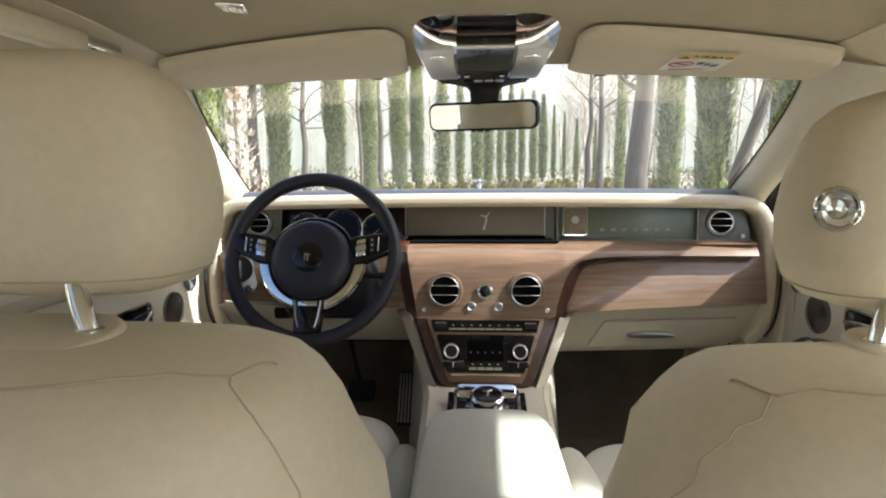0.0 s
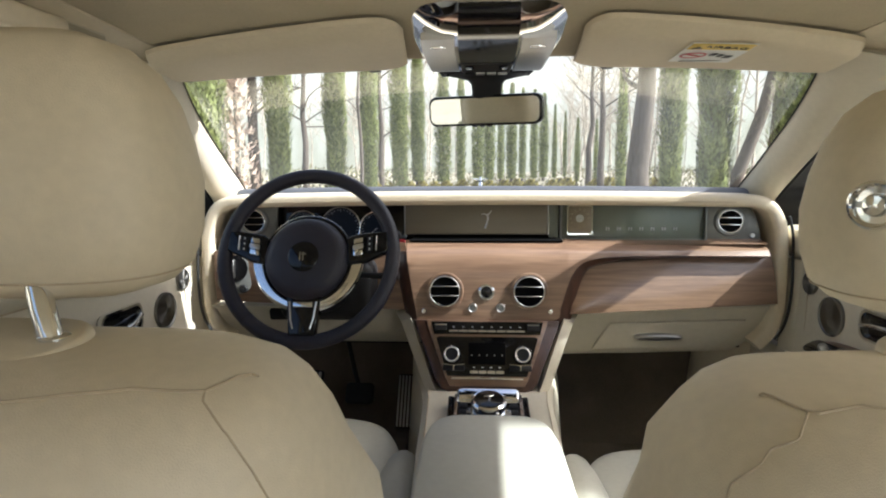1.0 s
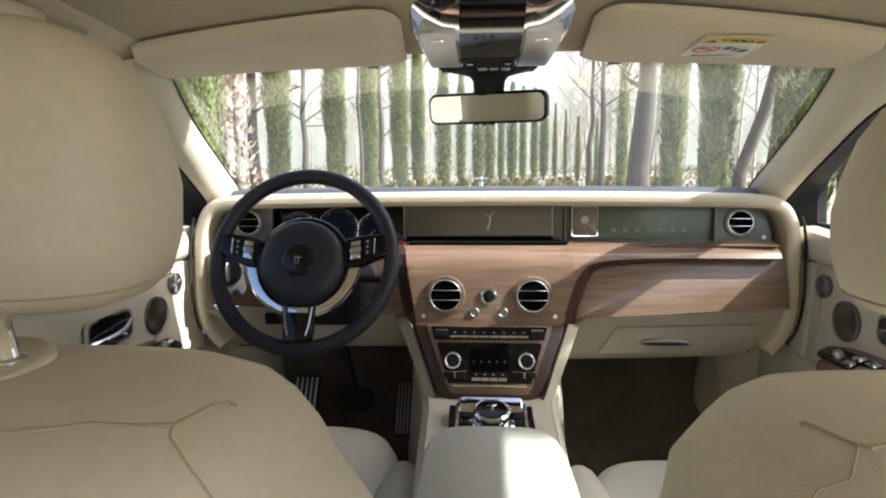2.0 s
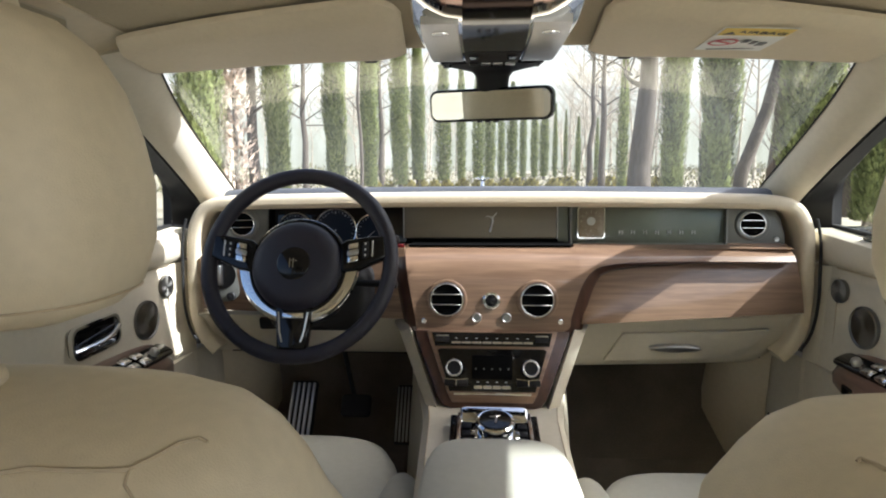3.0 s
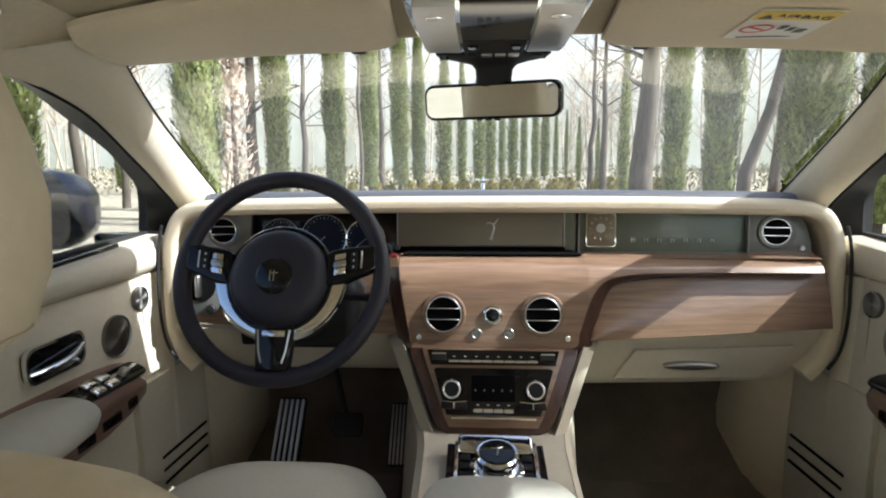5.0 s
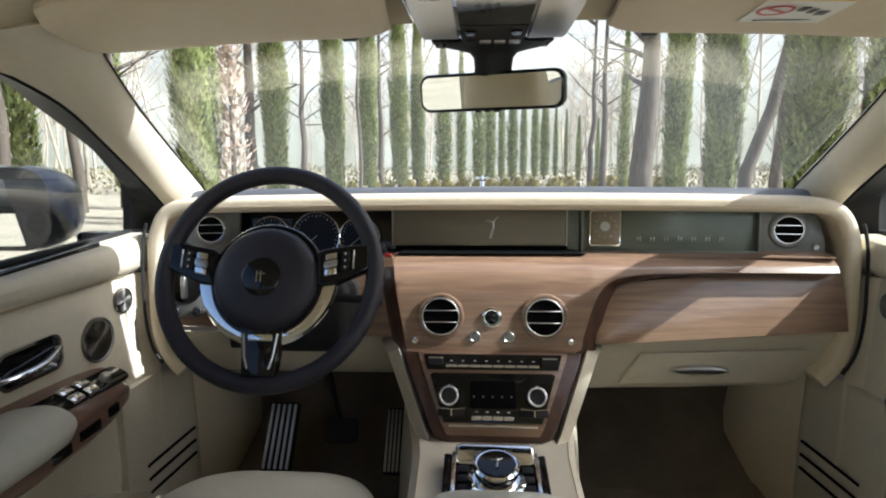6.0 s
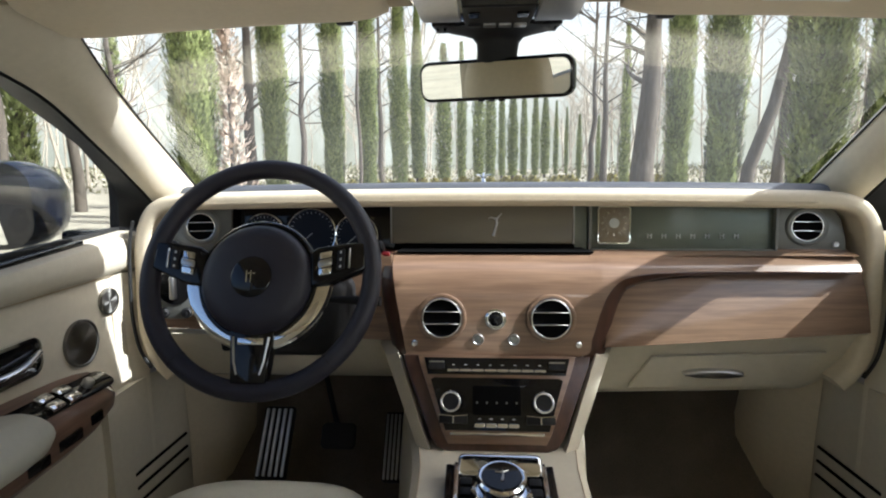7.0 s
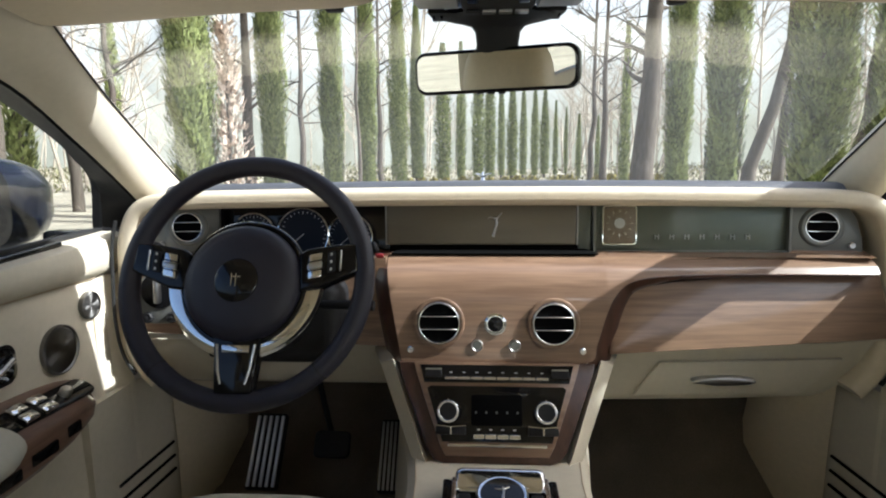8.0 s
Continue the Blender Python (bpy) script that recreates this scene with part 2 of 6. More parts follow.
def loft(bm, rings, cap=True, closed=True):
    rows = [[bm.verts.new(p) for p in ring] for ring in rings]
    n = len(rows[0])
    for a, b in zip(rows, rows[1:]):
        for i in range(n if closed else n - 1):
            j = (i + 1) % n
            bm.faces.new((a[i], a[j], b[j], b[i]))
    if cap:
        bm.faces.new(rows[0][::-1])
        bm.faces.new(rows[-1])
    return bm


def hoop(bm, rings):
    """Rings joined round, the last to the first."""
    rows = [[bm.verts.new(p) for p in ring] for ring in rings]
    n = len(rows[0])
    for k in range(len(rows)):
        a, b = rows[k], rows[(k + 1) % len(rows)]
        for i in range(n):
            j = (i + 1) % n
            bm.faces.new((a[i], a[j], b[j], b[i]))
    return bm


def tube(bm, pts, r, n=10, closed=False, flat=1.0):
    """A round rod along pts; r one radius or one for each point."""
    P = [Vector(p) for p in pts]
    R = r if isinstance(r, (list, tuple)) else [r] * len(P)
    rings, up = [], None
    for i, p in enumerate(P):
        if closed:
            d = (P[(i + 1) % len(P)] - P[i - 1]).normalized()
        else:
            d = (P[min(i + 1, len(P) - 1)] - P[max(i - 1, 0)]).normalized()
        if up is None:
            up = Vector((0, 0, 1)) if abs(d.z) < 0.9 else Vector((0, 1, 0))
        s = d.cross(up).normalized()
        up = s.cross(d).normalized()
        rings.append([p + R[i] * (math.cos(2 * math.pi * k / n) * s + flat * math.sin(2 * math.pi * k / n) * up) for k in range(n)])
    return hoop(bm, rings) if closed else loft(bm, rings)


def lathe(bm, prof, m, n=32):
    """Rings of (radius, height) about m's z axis."""
    return loft(bm, [[m @ Vector((r * math.cos(2 * math.pi * i / n), r * math.sin(2 * math.pi * i / n), z)) for i in range(n)] for r, z in prof])


def torus(bm, m, R, r, n=40, k=10, flat=1.0):
    return hoop(bm, [[m @ Vector(((R + r * math.cos(b)) * math.cos(a), (R + r * math.cos(b)) * math.sin(a), flat * r * math.sin(b)))
                      for b in [2 * math.pi * j / k for j in range(k)]] for a in [2 * math.pi * i / n for i in range(n)]])


def slab(bm, grid, off):
    """A solid sheet: the grid of points and the same moved by off (a vector or a function of the point)."""
    nr, nc = len(grid), len(grid[0])
    top = [[bm.verts.new(p) for p in row] for row in grid]
    low = [[bm.verts.new(Vector(p) + (off(Vector(p)) if callable(off) else Vector(off))) for p in row] for row in grid]
    for i in range(nr - 1):
        for j in range(nc - 1):
            bm.faces.new((top[i][j], top[i][j + 1], top[i + 1][j + 1], top[i + 1][j]))
            bm.faces.new((low[i][j], low[i + 1][j], low[i + 1][j + 1], low[i][j + 1]))
    for i in range(nr - 1):
        for j in (0, nc - 1):
            bm.faces.new((top[i][j], top[i + 1][j], low[i + 1][j], low[i][j]))
    for j in range(nc - 1):
        for i in (0, nr - 1):
            bm.faces.new((top[i][j], low[i][j], low[i][j + 1], top[i][j + 1]))
    return bm


def spline(pts, n):
    """n points evenly in parameter along a smooth curve through pts."""
    P = [Vector(p) for p in pts]
    out = []
    for k in range(n):
        s = k / (n - 1) * (len(P) - 1)
        i = min(int(s), len(P) - 2)
        f = s - i
        p0, p1, p2, p3 = P[max(i - 1, 0)], P[i], P[i + 1], P[min(i + 2, len(P) - 1)]
        out.append(0.5 * ((2 * p1) + (p2 - p0) * f + (2 * p0 - 5 * p1 + 4 * p2 - p3) * f * f + (3 * p1 - p0 - 3 * p2 + p3) * f ** 3))
    return out


def lerp(pts, x):
    if x <= pts[0][0]:
        return pts[0][1]
    for (a, va), (b, vb) in zip(pts, pts[1:]):
        if x <= b:
            return va + (vb - va) * (x - a) / (b - a)
    return pts[-1][1]


def facing(x, y, z, tilt=0, turn=0):
    """A frame whose x is right, y up and z towards the back of the car; tilt leans its face upwards."""
    return Matrix.Translation((x, y, z)) @ pose(0, 0, 0, 90 - tilt, 0, turn)


def sring(cx, cy, z, a, b, e=3.0, n=36, m=None):
    out = []
    for i in range(n):
        t = 2 * math.pi * i / n
        c, s = math.cos(t), math.sin(t)
        p = Vector((cx + a * math.copysign(abs(c) ** (2 / e), c), cy + b * math.copysign(abs(s) ** (2 / e), s), z))
        out.append(m @ p if m else p)
    return out


def round_vent(parent, m, r, chrome=CHROME):
    """A round air outlet: dark bowl, bright ring, two blades, all under one part."""
    v = part("air_vent", lathe(bmesh.new(), [(r * 0.99, -0.006), (r * 0.99, -0.0005), (r * 0.5, -0.001), (0.0005, -0.001)], m), BLACK_DEEP, parent, "round air vent with a black throat")
    part("ring", torus(bmesh.new(), m @ pose(0, 0, 0.002), r * 1.01, r * 0.055, 44, 10), chrome, v, "bright metal ring")
    for s in (-0.3, 0.34):
        w = 2 * r * math.sqrt(1 - s * s) * 0.95
        part("blade", box(bmesh.new(), (0, s * r, 0.002), (w, r * 0.06, 0.005), 0.0006, 1, m), chrome, v)
    return v


def screw_knob(parent, m, r, material=CHROME, name="button", flat=False):
    if flat:
        bt = part(name, lathe(bmesh.new(), [(r, 0), (r, 0.003), (r * 0.9, 0.0038), (r * 0.8, 0.003), (r * 0.76, 0.0015), (0.0005, 0.0015)], m, 28), material, parent)
        part("button_face", lathe(bmesh.new(), [(r * 0.72, 0.0012), (r * 0.70, 0.0028), (0.0005, 0.0032)], m, 24), GREY, bt)
        return bt
    return part(name, lathe(bmesh.new(), [(r, 0), (r, r * 0.5), (r * 0.8, r * 0.75), (r * 0.3, r * 0.7), (r * 0.28, r * 0.9), (0.0005, r * 0.95)], m, 20), material, parent)


# ---- dashboard ----
dash = thing("dashboard", (0, 1.95, 0.75), "car dashboard in walnut veneer and cream leather under the windscreen", "dashboard")


def wood_y(x, z):
    """Depth of the front of the veneer."""
    y = lerp([(0.87, 1.815), (0.90, 1.819), (0.95, 1.823), (1.0, 1.829), (1.025, 1.838), (1.045, 1.853), (1.058, 1.875), (1.066, 1.925)], z)
    return y + 0.045 * max(0, (abs(x) - 0.2) / 0.5) ** 1.0 * (1 if z < 1.06 else 0.3)


# the cream roll that frames the board
def roll_path():
    pts = []
    side = [(-0.700, 0.795), (-0.731, 0.832), (-0.747, 0.885), (-0.750, 0.94), (-0.748, 1.00), (-0.744, 1.08), (-0.732, 1.125), (-0.710, 1.157), (-0.672, 1.172), (-0.60, 1.1755)]
    right = [(-x, z) for x, z in reversed(side)]
    mid = [(x, 1.1755 + 0.006 * (1 - (x / 0.6) ** 2)) for x in (-0.4, -0.2, 0, 0.2, 0.4)]
    return [(x, 1.95, z) for x, z in side + mid + right]


bm = bmesh.new()
path = spline(roll_path(), 90)
rings = []
for i, p in enumerate(path):
    d = (path[min(i + 1, 89)] - path[max(i - 1, 0)]).normalized()
    nrm = Vector((-d.z, 0, d.x))
    ring = []
    for u, v in rrect(0.15, 0.030, 0.013, 5):
        ring.append(p + Vector((0, u + 0.030, -0.004)) + nrm * (v - (0.004 if v < 0 else 0)))
    rings.append(ring)
loft(bm, rings)
part("leather_roll", bm, LEATHER, dash, "cream leather roll framing the board")
part("roll_seam", tube(bmesh.new(), [(x, 1.9035, 1.1655 + 0.006 * (1 - (x / 0.6) ** 2)) for x in np.linspace(-0.62, 0.62, 40)], 0.0007, 6), SEAM, dash)
for sx in (-1, 1):
    part("edge_joint", tube(bmesh.new(), spline([(sx * x, 1.905, z) for x, z in ((0.752, 1.13), (0.764, 1.08), (0.769, 1.0), (0.771, 0.94), (0.767, 0.885), (0.757, 0.845), (0.738, 0.812))], 40), 0.0036, 8), RUBBER, dash, "dark joint beside the door")
# cowl behind the roll up to the glass
bm = bmesh.new()
slab(bm, [[(x, y, 1.196 + 0.006 * (1 - (x / 0.66) ** 2) + lerp([(1.965, -0.014), (1.98, -0.002), (2.0, 0.002), (2.1, 0.0), (2.34, -0.02)], y)) for x in np.linspace(-0.68, 0.68, 24)] for y in (1.965, 1.972, 1.98, 2.0, 2.05, 2.1, 2.2, 2.34)], (0, 0, -0.03))
part("cowl_top", bm, COWL, dash, "blue-grey matt upper cowl")
# black carrier behind the upper panels
part("carrier", box(bmesh.new(), (0, 2.03, 1.10), (1.40, 0.06, 0.15), 0.004), BLACK_PLASTIC, dash)
# instrument cluster
bm = bmesh.new()
plate(bm, rrect(0.352, 0.115, 0.012, 4), facing(-0.391, 1.992, 1.106, 6), 0.006, 0.002)
cluster = part("instrument_panel", bm, BLACK_GLOSS, dash, "black instrument cluster with three round dials")
for gx, gz, gr in ((-0.502, 1.092, 0.046), (-0.397, 1.094, 0.054), (-0.298, 1.090, 0.046)):
    m = facing(gx, 1.983, gz, 6)
    d = part("dial", lathe(bmesh.new(), [(gr * 0.95, 0), (gr * 0.95, 0.003), (0.001, 0.003)], m, 36), DIAL, cluster, "dark blue-black dial")
    part("bezel", torus(bmesh.new(), m @ pose(0, 0, 0.004), gr, 0.0022, 44, 8), CHROME, cluster, "thin bright bezel")
    bm = bmesh.new()
    for k in range(25):
        a = radians(225 - 270 * k / 24)
        L = 0.006 if k % 3 == 0 else 0.003
        box(bm, (0, gr * 0.9 - L / 2, 0.0035), (0.0009, L, 0.0008), 0, 1, m @ pose(0, 0, 0, 0, 0, math.degrees(a) - 90))
    part("dial_marks", bm, DIAL_MARK, cluster)
    part("needle", box(bmesh.new(), (0, gr * 0.35, 0.005), (0.0014, gr * 0.8, 0.001), 0, 1, m @ pose(0, 0, 0, 0, 0, 130)), DIAL_MARK, cluster)
# the closed screen panel with its figure
m = facing(-0.027, 1.944, 1.1215, 4)
scr = part("screen_panel", plate(bmesh.new(), rrect(0.372, 0.084, 0.004, 3), m, 0.012, 0.002), SCREEN, dash, "brushed bronze-grey panel with a small winged figure")
bm = bmesh.new()
mf = m @ pose(0.028, 0.0, 0.012)
tube(bm, [mf @ Vector(p) for p in spline([(-0.004, -0.026, 0.001), (0.000, -0.012, 0.002), (0.003, 0.0, 0.002), (0.001, 0.012, 0.002)], 10)], [0.0032, 0.003, 0.0026, 0.0024, 0.002, 0.0024, 0.0026, 0.0022, 0.002, 0.0016], 8)
tube(bm, [mf @ Vector(p) for p in spline([(0.002, 0.008, 0.002), (-0.008, 0.012, 0.002), (-0.014, 0.010, 0.001)], 6)], [0.0022, 0.002, 0.0018, 0.0015, 0.0012, 0.0008], 8)
tube(bm, [mf @ Vector(p) for p in spline([(0.002, 0.008, 0.002), (0.008, 0.015, 0.002), (0.013, 0.021, 0.001)], 6)], [0.0022, 0.002, 0.0018, 0.0015, 0.0012, 0.0008], 8)
part("figure", bm, STEEL, scr, "small polished winged figure")
part("screen_edge", box(bmesh.new(), (-0.1875, 0, 0.008), (0.002, 0.084, 0.012), 0, 1, m), STEEL, scr)
part("screen_edge", box(bmesh.new(), (0.1875, 0, 0.008), (0.002, 0.084, 0.012), 0, 1, m), STEEL, scr)
# black slot below it
bm = bmesh.new()
slab(bm, [[(-0.20, 1.895, 1.0685), (0.195, 1.895, 1.0685)], [(-0.19, 1.94, 1.072), (0.175, 1.94, 1.072)], [(-0.185, 1.943, 1.092), (0.165, 1.943, 1.092)]], (0, 0.02, -0.006))
part("slot", bm, BLACK_DEEP, dash, "black slot under the panel")
part("divider", plate(bmesh.new(), rrect(0.026, 0.098, 0.003, 3), facing(0.176, 1.948, 1.114, 4), 0.008, 0.002), GALLERY, dash, "dark green-grey upright divider")
# the glazed gallery
m = facing(0.377, 1.95, 1.114, 4)
gal = part("gallery_panel", plate(bmesh.new(), rrect(0.372, 0.098, 0.004, 3), m, 0.006, 0.001), GALLERY, dash, "grey-green metal gallery panel behind glass")
bm = bmesh.new()
for c, s in (((-0.184, 0, 0.012), (0.005, 0.098, 0.014)), ((0.184, 0, 0.012), (0.005, 0.098, 0.014)), ((0, -0.0475, 0.012), (0.363, 0.003, 0.014))):
    box(bm, c, s, 0.001, 1, m)
part("gallery_frame", bm, GREY, gal, "satin grey edge of the gallery")
mc = m @ pose(-0.135, 0.003, 0.006)
clock = part("clock_plate", plate(bmesh.new(), rrect(0.064, 0.074, 0.006, 4), mc, 0.006, 0.002), BRONZE, gal, "square bronze clock plate")
part("clock_rim", hoop(bmesh.new(), [[mc @ Vector((x * k, y * k2, z)) for x, y in rrect(0.066, 0.076, 0.006, 4)] for k, k2, z in ((1, 1, 0), (1, 1, 0.008), (0.93, 0.94, 0.008), (0.93, 0.94, 0))]), CHROME, clock)
part("clock_face", lathe(bmesh.new(), [(0.020, 0.006), (0.020, 0.0075), (0.0005, 0.0075)], mc @ pose(0, 0.004, 0), 32), BRONZE, clock, "round bronze clock face")
part("clock_hub", lathe(bmesh.new(), [(0.010, 0.0075), (0.010, 0.0095), (0.0005, 0.0095)], mc @ pose(0, 0.004, 0), 24), STEEL, clock)
bm = bmesh.new()
for k in range(12):
    box(bm, (0, 0.0235, 0.0068), (0.0014, 0.005, 0.0012), 0, 1, mc @ pose(0, 0.004, 0, 0, 0, 30 * k))
part("clock_marks", bm, CHROME, clock)
for k in range(7):
    bm = bmesh.new()
    mk = m @ pose(-0.062 + 0.0287 * k, -0.020, 0.006)
    box(bm, (-0.0035, 0, 0.002), (0.0018, 0.010, 0.003), 0.0004, 1, mk)
    box(bm, (0.0035, 0, 0.002), (0.0018, 0.010, 0.003), 0.0004, 1, mk)
    box(bm, (0, 0.001, 0.0015), (0.006, 0.0016, 0.002), 0.0003, 1, mk)
    part("metal_mark", bm, STEEL, gal, "small raised metal mark")
g = part("gallery_glass", plate(bmesh.new(), rrect(0.363, 0.094, 0.002, 2), m @ pose(0, 0.0015, 0.0155), 0.0015), GLASS_DIAL, gal)
# outer vents in satin housings
for sx in (-1, 1):
    m = facing(sx * 0.636, 1.962, 1.110, 5, -sx * 8)
    ol = [(-0.066, -0.049), (0.068, -0.049), (0.066, -0.02), (0.055, 0.02), (0.035, 0.046), (-0.07, 0.047)]
    ol = [(sx * x, y) for x, y in ol]
    h = part("vent_housing", plate(bmesh.new(), ol[:: sx], m, 0.012, 0.003), GREY, dash, "satin grey vent housing")
    part("collar", torus(bmesh.new(), m @ pose(-0.006 * sx, 0.002, 0.012), 0.034, 0.006, 40, 10), GREY, h)
    mv = m @ pose(-0.006 * sx, 0.002, 0.0145)
    round_vent(h, mv, 0.0285)
    screw_knob(h, m @ pose(0.048 * sx, -0.033, 0.012), 0.006, STEEL, "thumb_wheel")
    part("slot_grille", box(bmesh.new(), (-0.005 * sx, 0.062, 0.004), (0.06, 0.012, 0.012), 0.003, 2, m), BLACK_PLASTIC, h)

# walnut: centre with the upper ledge that runs to the passenger's end
low_edge = spline([(x, z, 0) for x, z in [(-0.172, 0.878), (-0.06, 0.878), (0.06, 0.879), (0.166, 0.881), (0.182, 0.915), (0.197, 0.965), (0.213, 1.0), (0.238, 1.022), (0.272, 1.031), (0.33, 1.035), (0.45, 1.036), (0.58, 1.034), (0.705, 1.032)]], 85)
rows = []
for i in range(19):
    f = i / 18
    row = []
    for k, b in enumerate(low_edge):
        top = Vector((b.x - 0.033 * max(0, min(1, (-b.x) / 0.172)), 1.0665 + (0.002 if b.x > 0.2 else 0), 0))
        q = b.lerp(top, f ** 0.8)
        row.append((q.x, wood_y(q.x, q.y), q.y))
    rows.append(row)
bm = bmesh.new()
slab(bm, rows, (0, 0.02, -0.001))
part("wood_fascia", bm, WOOD, dash, "glossy walnut veneer fascia with horizontal grain")
# its turned-back dark edge towards the passenger
k0 = min(k for k, p in enumerate(low_edge) if p.x >= 0.165)
rows = [[], [], []]
for k in range(k0, len(low_edge) - 1):
    p, d = low_edge[k], (low_edge[k + 1] - low_edge[k - 1]).normalized()
    n = Vector((d.y, -d.x))
    wide = lerp([(0.16, 0.034), (0.22, 0.030), (0.27, 0.020), (0.34, 0.010), (0.70, 0.006)], p.x)
    for row, f, dy in zip(rows, (0, 0.55, 1.0), (0.001, 0.006, 0.020)):
        row.append((p.x + n.x * wide * f, wood_y(p.x, min(p.y, 1.02)) + dy, p.y + n.y * wide * f))
part("wood_return", slab(bmesh.new(), rows, (0, 0.012, 0)), WOOD_EDGE, dash, "dark turned-back walnut edge")
# and towards the driver
bm = bmesh.new()
lz = np.linspace(0.878, 1.0665, 10)
slab(bm, [[(-0.172 - 0.033 * (z - 0.878) / 0.188, wood_y(-0.19, z) + 0.001, z) for z in lz], [(-0.187 - 0.036 * (z - 0.878) / 0.188, wood_y(-0.19, z) + 0.008, z) for z in lz],
          [(-0.203 - 0.040 * (z - 0.878) / 0.188, wood_y(-0.19, z) + 0.035, z) for z in lz]], (0, 0.012, 0))
part("wood_return", bm, WOOD_EDGE, dash, "dark turned-back walnut edge")
# passenger's lower veneer lid
top = spline([(x, 0, z) for x, z in [(0.207, 0.900), (0.219, 0.945), (0.234, 0.982), (0.262, 1.006), (0.31, 1.015), (0.376, 1.020), (0.45, 1.0235), (0.58, 1.027), (0.722, 1.0275)]], 40)
rows = []
for i in range(9):
    row = []
    for k, p in enumerate(top):
        bx = 0.206 + (0.728 - 0.206) * k / 39
        b = Vector((bx, 0, 0.894 + 0.018 * k / 39))
        q = b.lerp(p, i / 8)
        row.append((q.x, 1.846 + 0.048 * (q.x - 0.2) / 0.52 - 0.006 * math.sin(math.pi * i / 8) + 0.32 * (q.z - 0.95), q.z))
    rows.append(row)
bm = bmesh.new()
slab(bm, rows, (0, 0.018, 0))
part("wood_lid", bm, WOOD, dash, "walnut veneer lid before the passenger seat")
part("shadow_gap", slab(bmesh.new(), [[(0.17, 1.885, 0.89), (0.72, 1.93, 0.91)], [(0.17, 1.885, 1.04), (0.72, 1.93, 1.045)]], (0, 0.02, 0)), BLACK_PLASTIC, dash)
# driver's side veneer
rows = [[(x, 1.862 + 0.045 * (-0.2 - x) / 0.52 - 0.006 * math.sin(math.pi * f), z0 + (z1 - z0) * f) for x, z0, z1 in [(-0.205 - 0.0518 * k, 0.893 + 0.001 * k, 1.066 - 0.003 * k) for k in range(11)]] for f in np.linspace(0, 1, 9)]
part("wood_panel", slab(bmesh.new(), rows, (0, 0.02, 0)), WOOD, dash, "walnut panel behind the steering wheel")
# light switches on it
m = facing(-0.665, 1.895, 0.975, 4, 5)
sw = part("switch_plate", plate(bmesh.new(), rrect(0.088, 0.098, 0.03, 6), m, 0.006, 0.002), GREY, dash, "satin switch plate with a dark rotary light switch")
part("switch_well", lathe(bmesh.new(), [(0.036, 0.004), (0.036, 0.008), (0.001, 0.008)], m @ pose(0, 0.018, 0), 30), BLACK_GLOSS, sw)
part("rotary_switch", box(bmesh.new(), (0, 0.018, 0.015), (0.012, 0.05, 0.016), 0.005, 3, m), STEEL, sw)
for k in (-1, 1):
    screw_knob(sw, m @ pose(0.024 * k, -0.036, 0.006), 0.011, BLACK_PLASTIC)
# the round outlets, clock-like dial and buttons in the veneer
for sx in (-1, 1):
    mv = facing(sx * 0.1035, wood_y(0.1, 0.952) - 0.004, 0.952, 5.7)
    part("vent_surround", torus(bmesh.new(), mv @ pose(0, 0, -0.001), 0.043, 0.004, 48, 10, 0.6), WOOD, dash)
    round_vent(dash, mv, 0.0365)
    screw_knob(dash, facing(sx * 0.156, wood_y(0.15, 0.902), 0.902, 4), 0.0065, CHROME, "vent_knob")
    screw_knob(dash, facing(sx * 0.034, wood_y(0.0, 0.911), 0.911, 4), 0.011, STEEL, "button", True)
mv = facing(-0.001, wood_y(0, 0.95), 0.950, 5)
st = part("start_dial", lathe(bmesh.new(), [(0.020, 0), (0.020, 0.0025), (0.0165, 0.004), (0.0155, 0.002), (0.001, 0.0015)], mv, 36), CHROME, dash, "round dial with a bright rim and black face")
part("face", lathe(bmesh.new(), [(0.015, 0.0015), (0.013, 0.003), (0.001, 0.0034)], mv, 28), BLACK_GLOSS, st)
# lower cream boards
rows = [[(x, 1.905 + y1 + 0.02 * abs(x - 0.45), z + 0.018 * (x - 0.2) / 0.5 + 0.055 * max(0, (x - 0.655) / 0.08) ** 1.5 * (0.885 - z) / 0.143) for x in np.linspace(0.19, 0.735, 36)] for y1, z in ((-0.012, 0.888), (-0.004, 0.880), (0.008, 0.874), (0.014, 0.86), (0.022, 0.84), (0.034, 0.80), (0.046, 0.77), (0.056, 0.752), (0.072, 0.742))]
part("lower_board", slab(bmesh.new(), rows, (0, 0.05, 0.0)), LEATHER_DOOR, dash, "cream leather lower board")
bm = bmesh.new()
plate(bm, [(-0.155, -0.046), (0.17, -0.035), (0.23, 0.048), (-0.115, 0.034)], facing(0.44, 1.934, 0.815, -16), 0.006, 0.003)
gb = part("glovebox_lid", bm, LEATHER_DOOR, dash, "cream leather glovebox lid")
bm = bmesh.new()
plate(bm, [(x, y) for x, y in ngon(0.062, 36, 0, 0, 0.0105)], facing(0.452, 1.931, 0.812, -16), 0.014, 0.006, 3)
part("glovebox_handle", bm, STEEL, gb, "brushed metal oval handle")
rows = [[(x, 1.905 + y1 + 0.01 * abs(x + 0.45), z) for x in np.linspace(-0.735, -0.18, 24)] for y1, z in ((-0.012, 0.892), (0.0, 0.884), (0.014, 0.86), (0.034, 0.82), (0.06, 0.786), (0.085, 0.768), (0.11, 0.762))]
part("knee_board", slab(bmesh.new(), rows, (0, 0.05, 0.0)), LEATHER_DOOR, dash, "cream leather knee board")
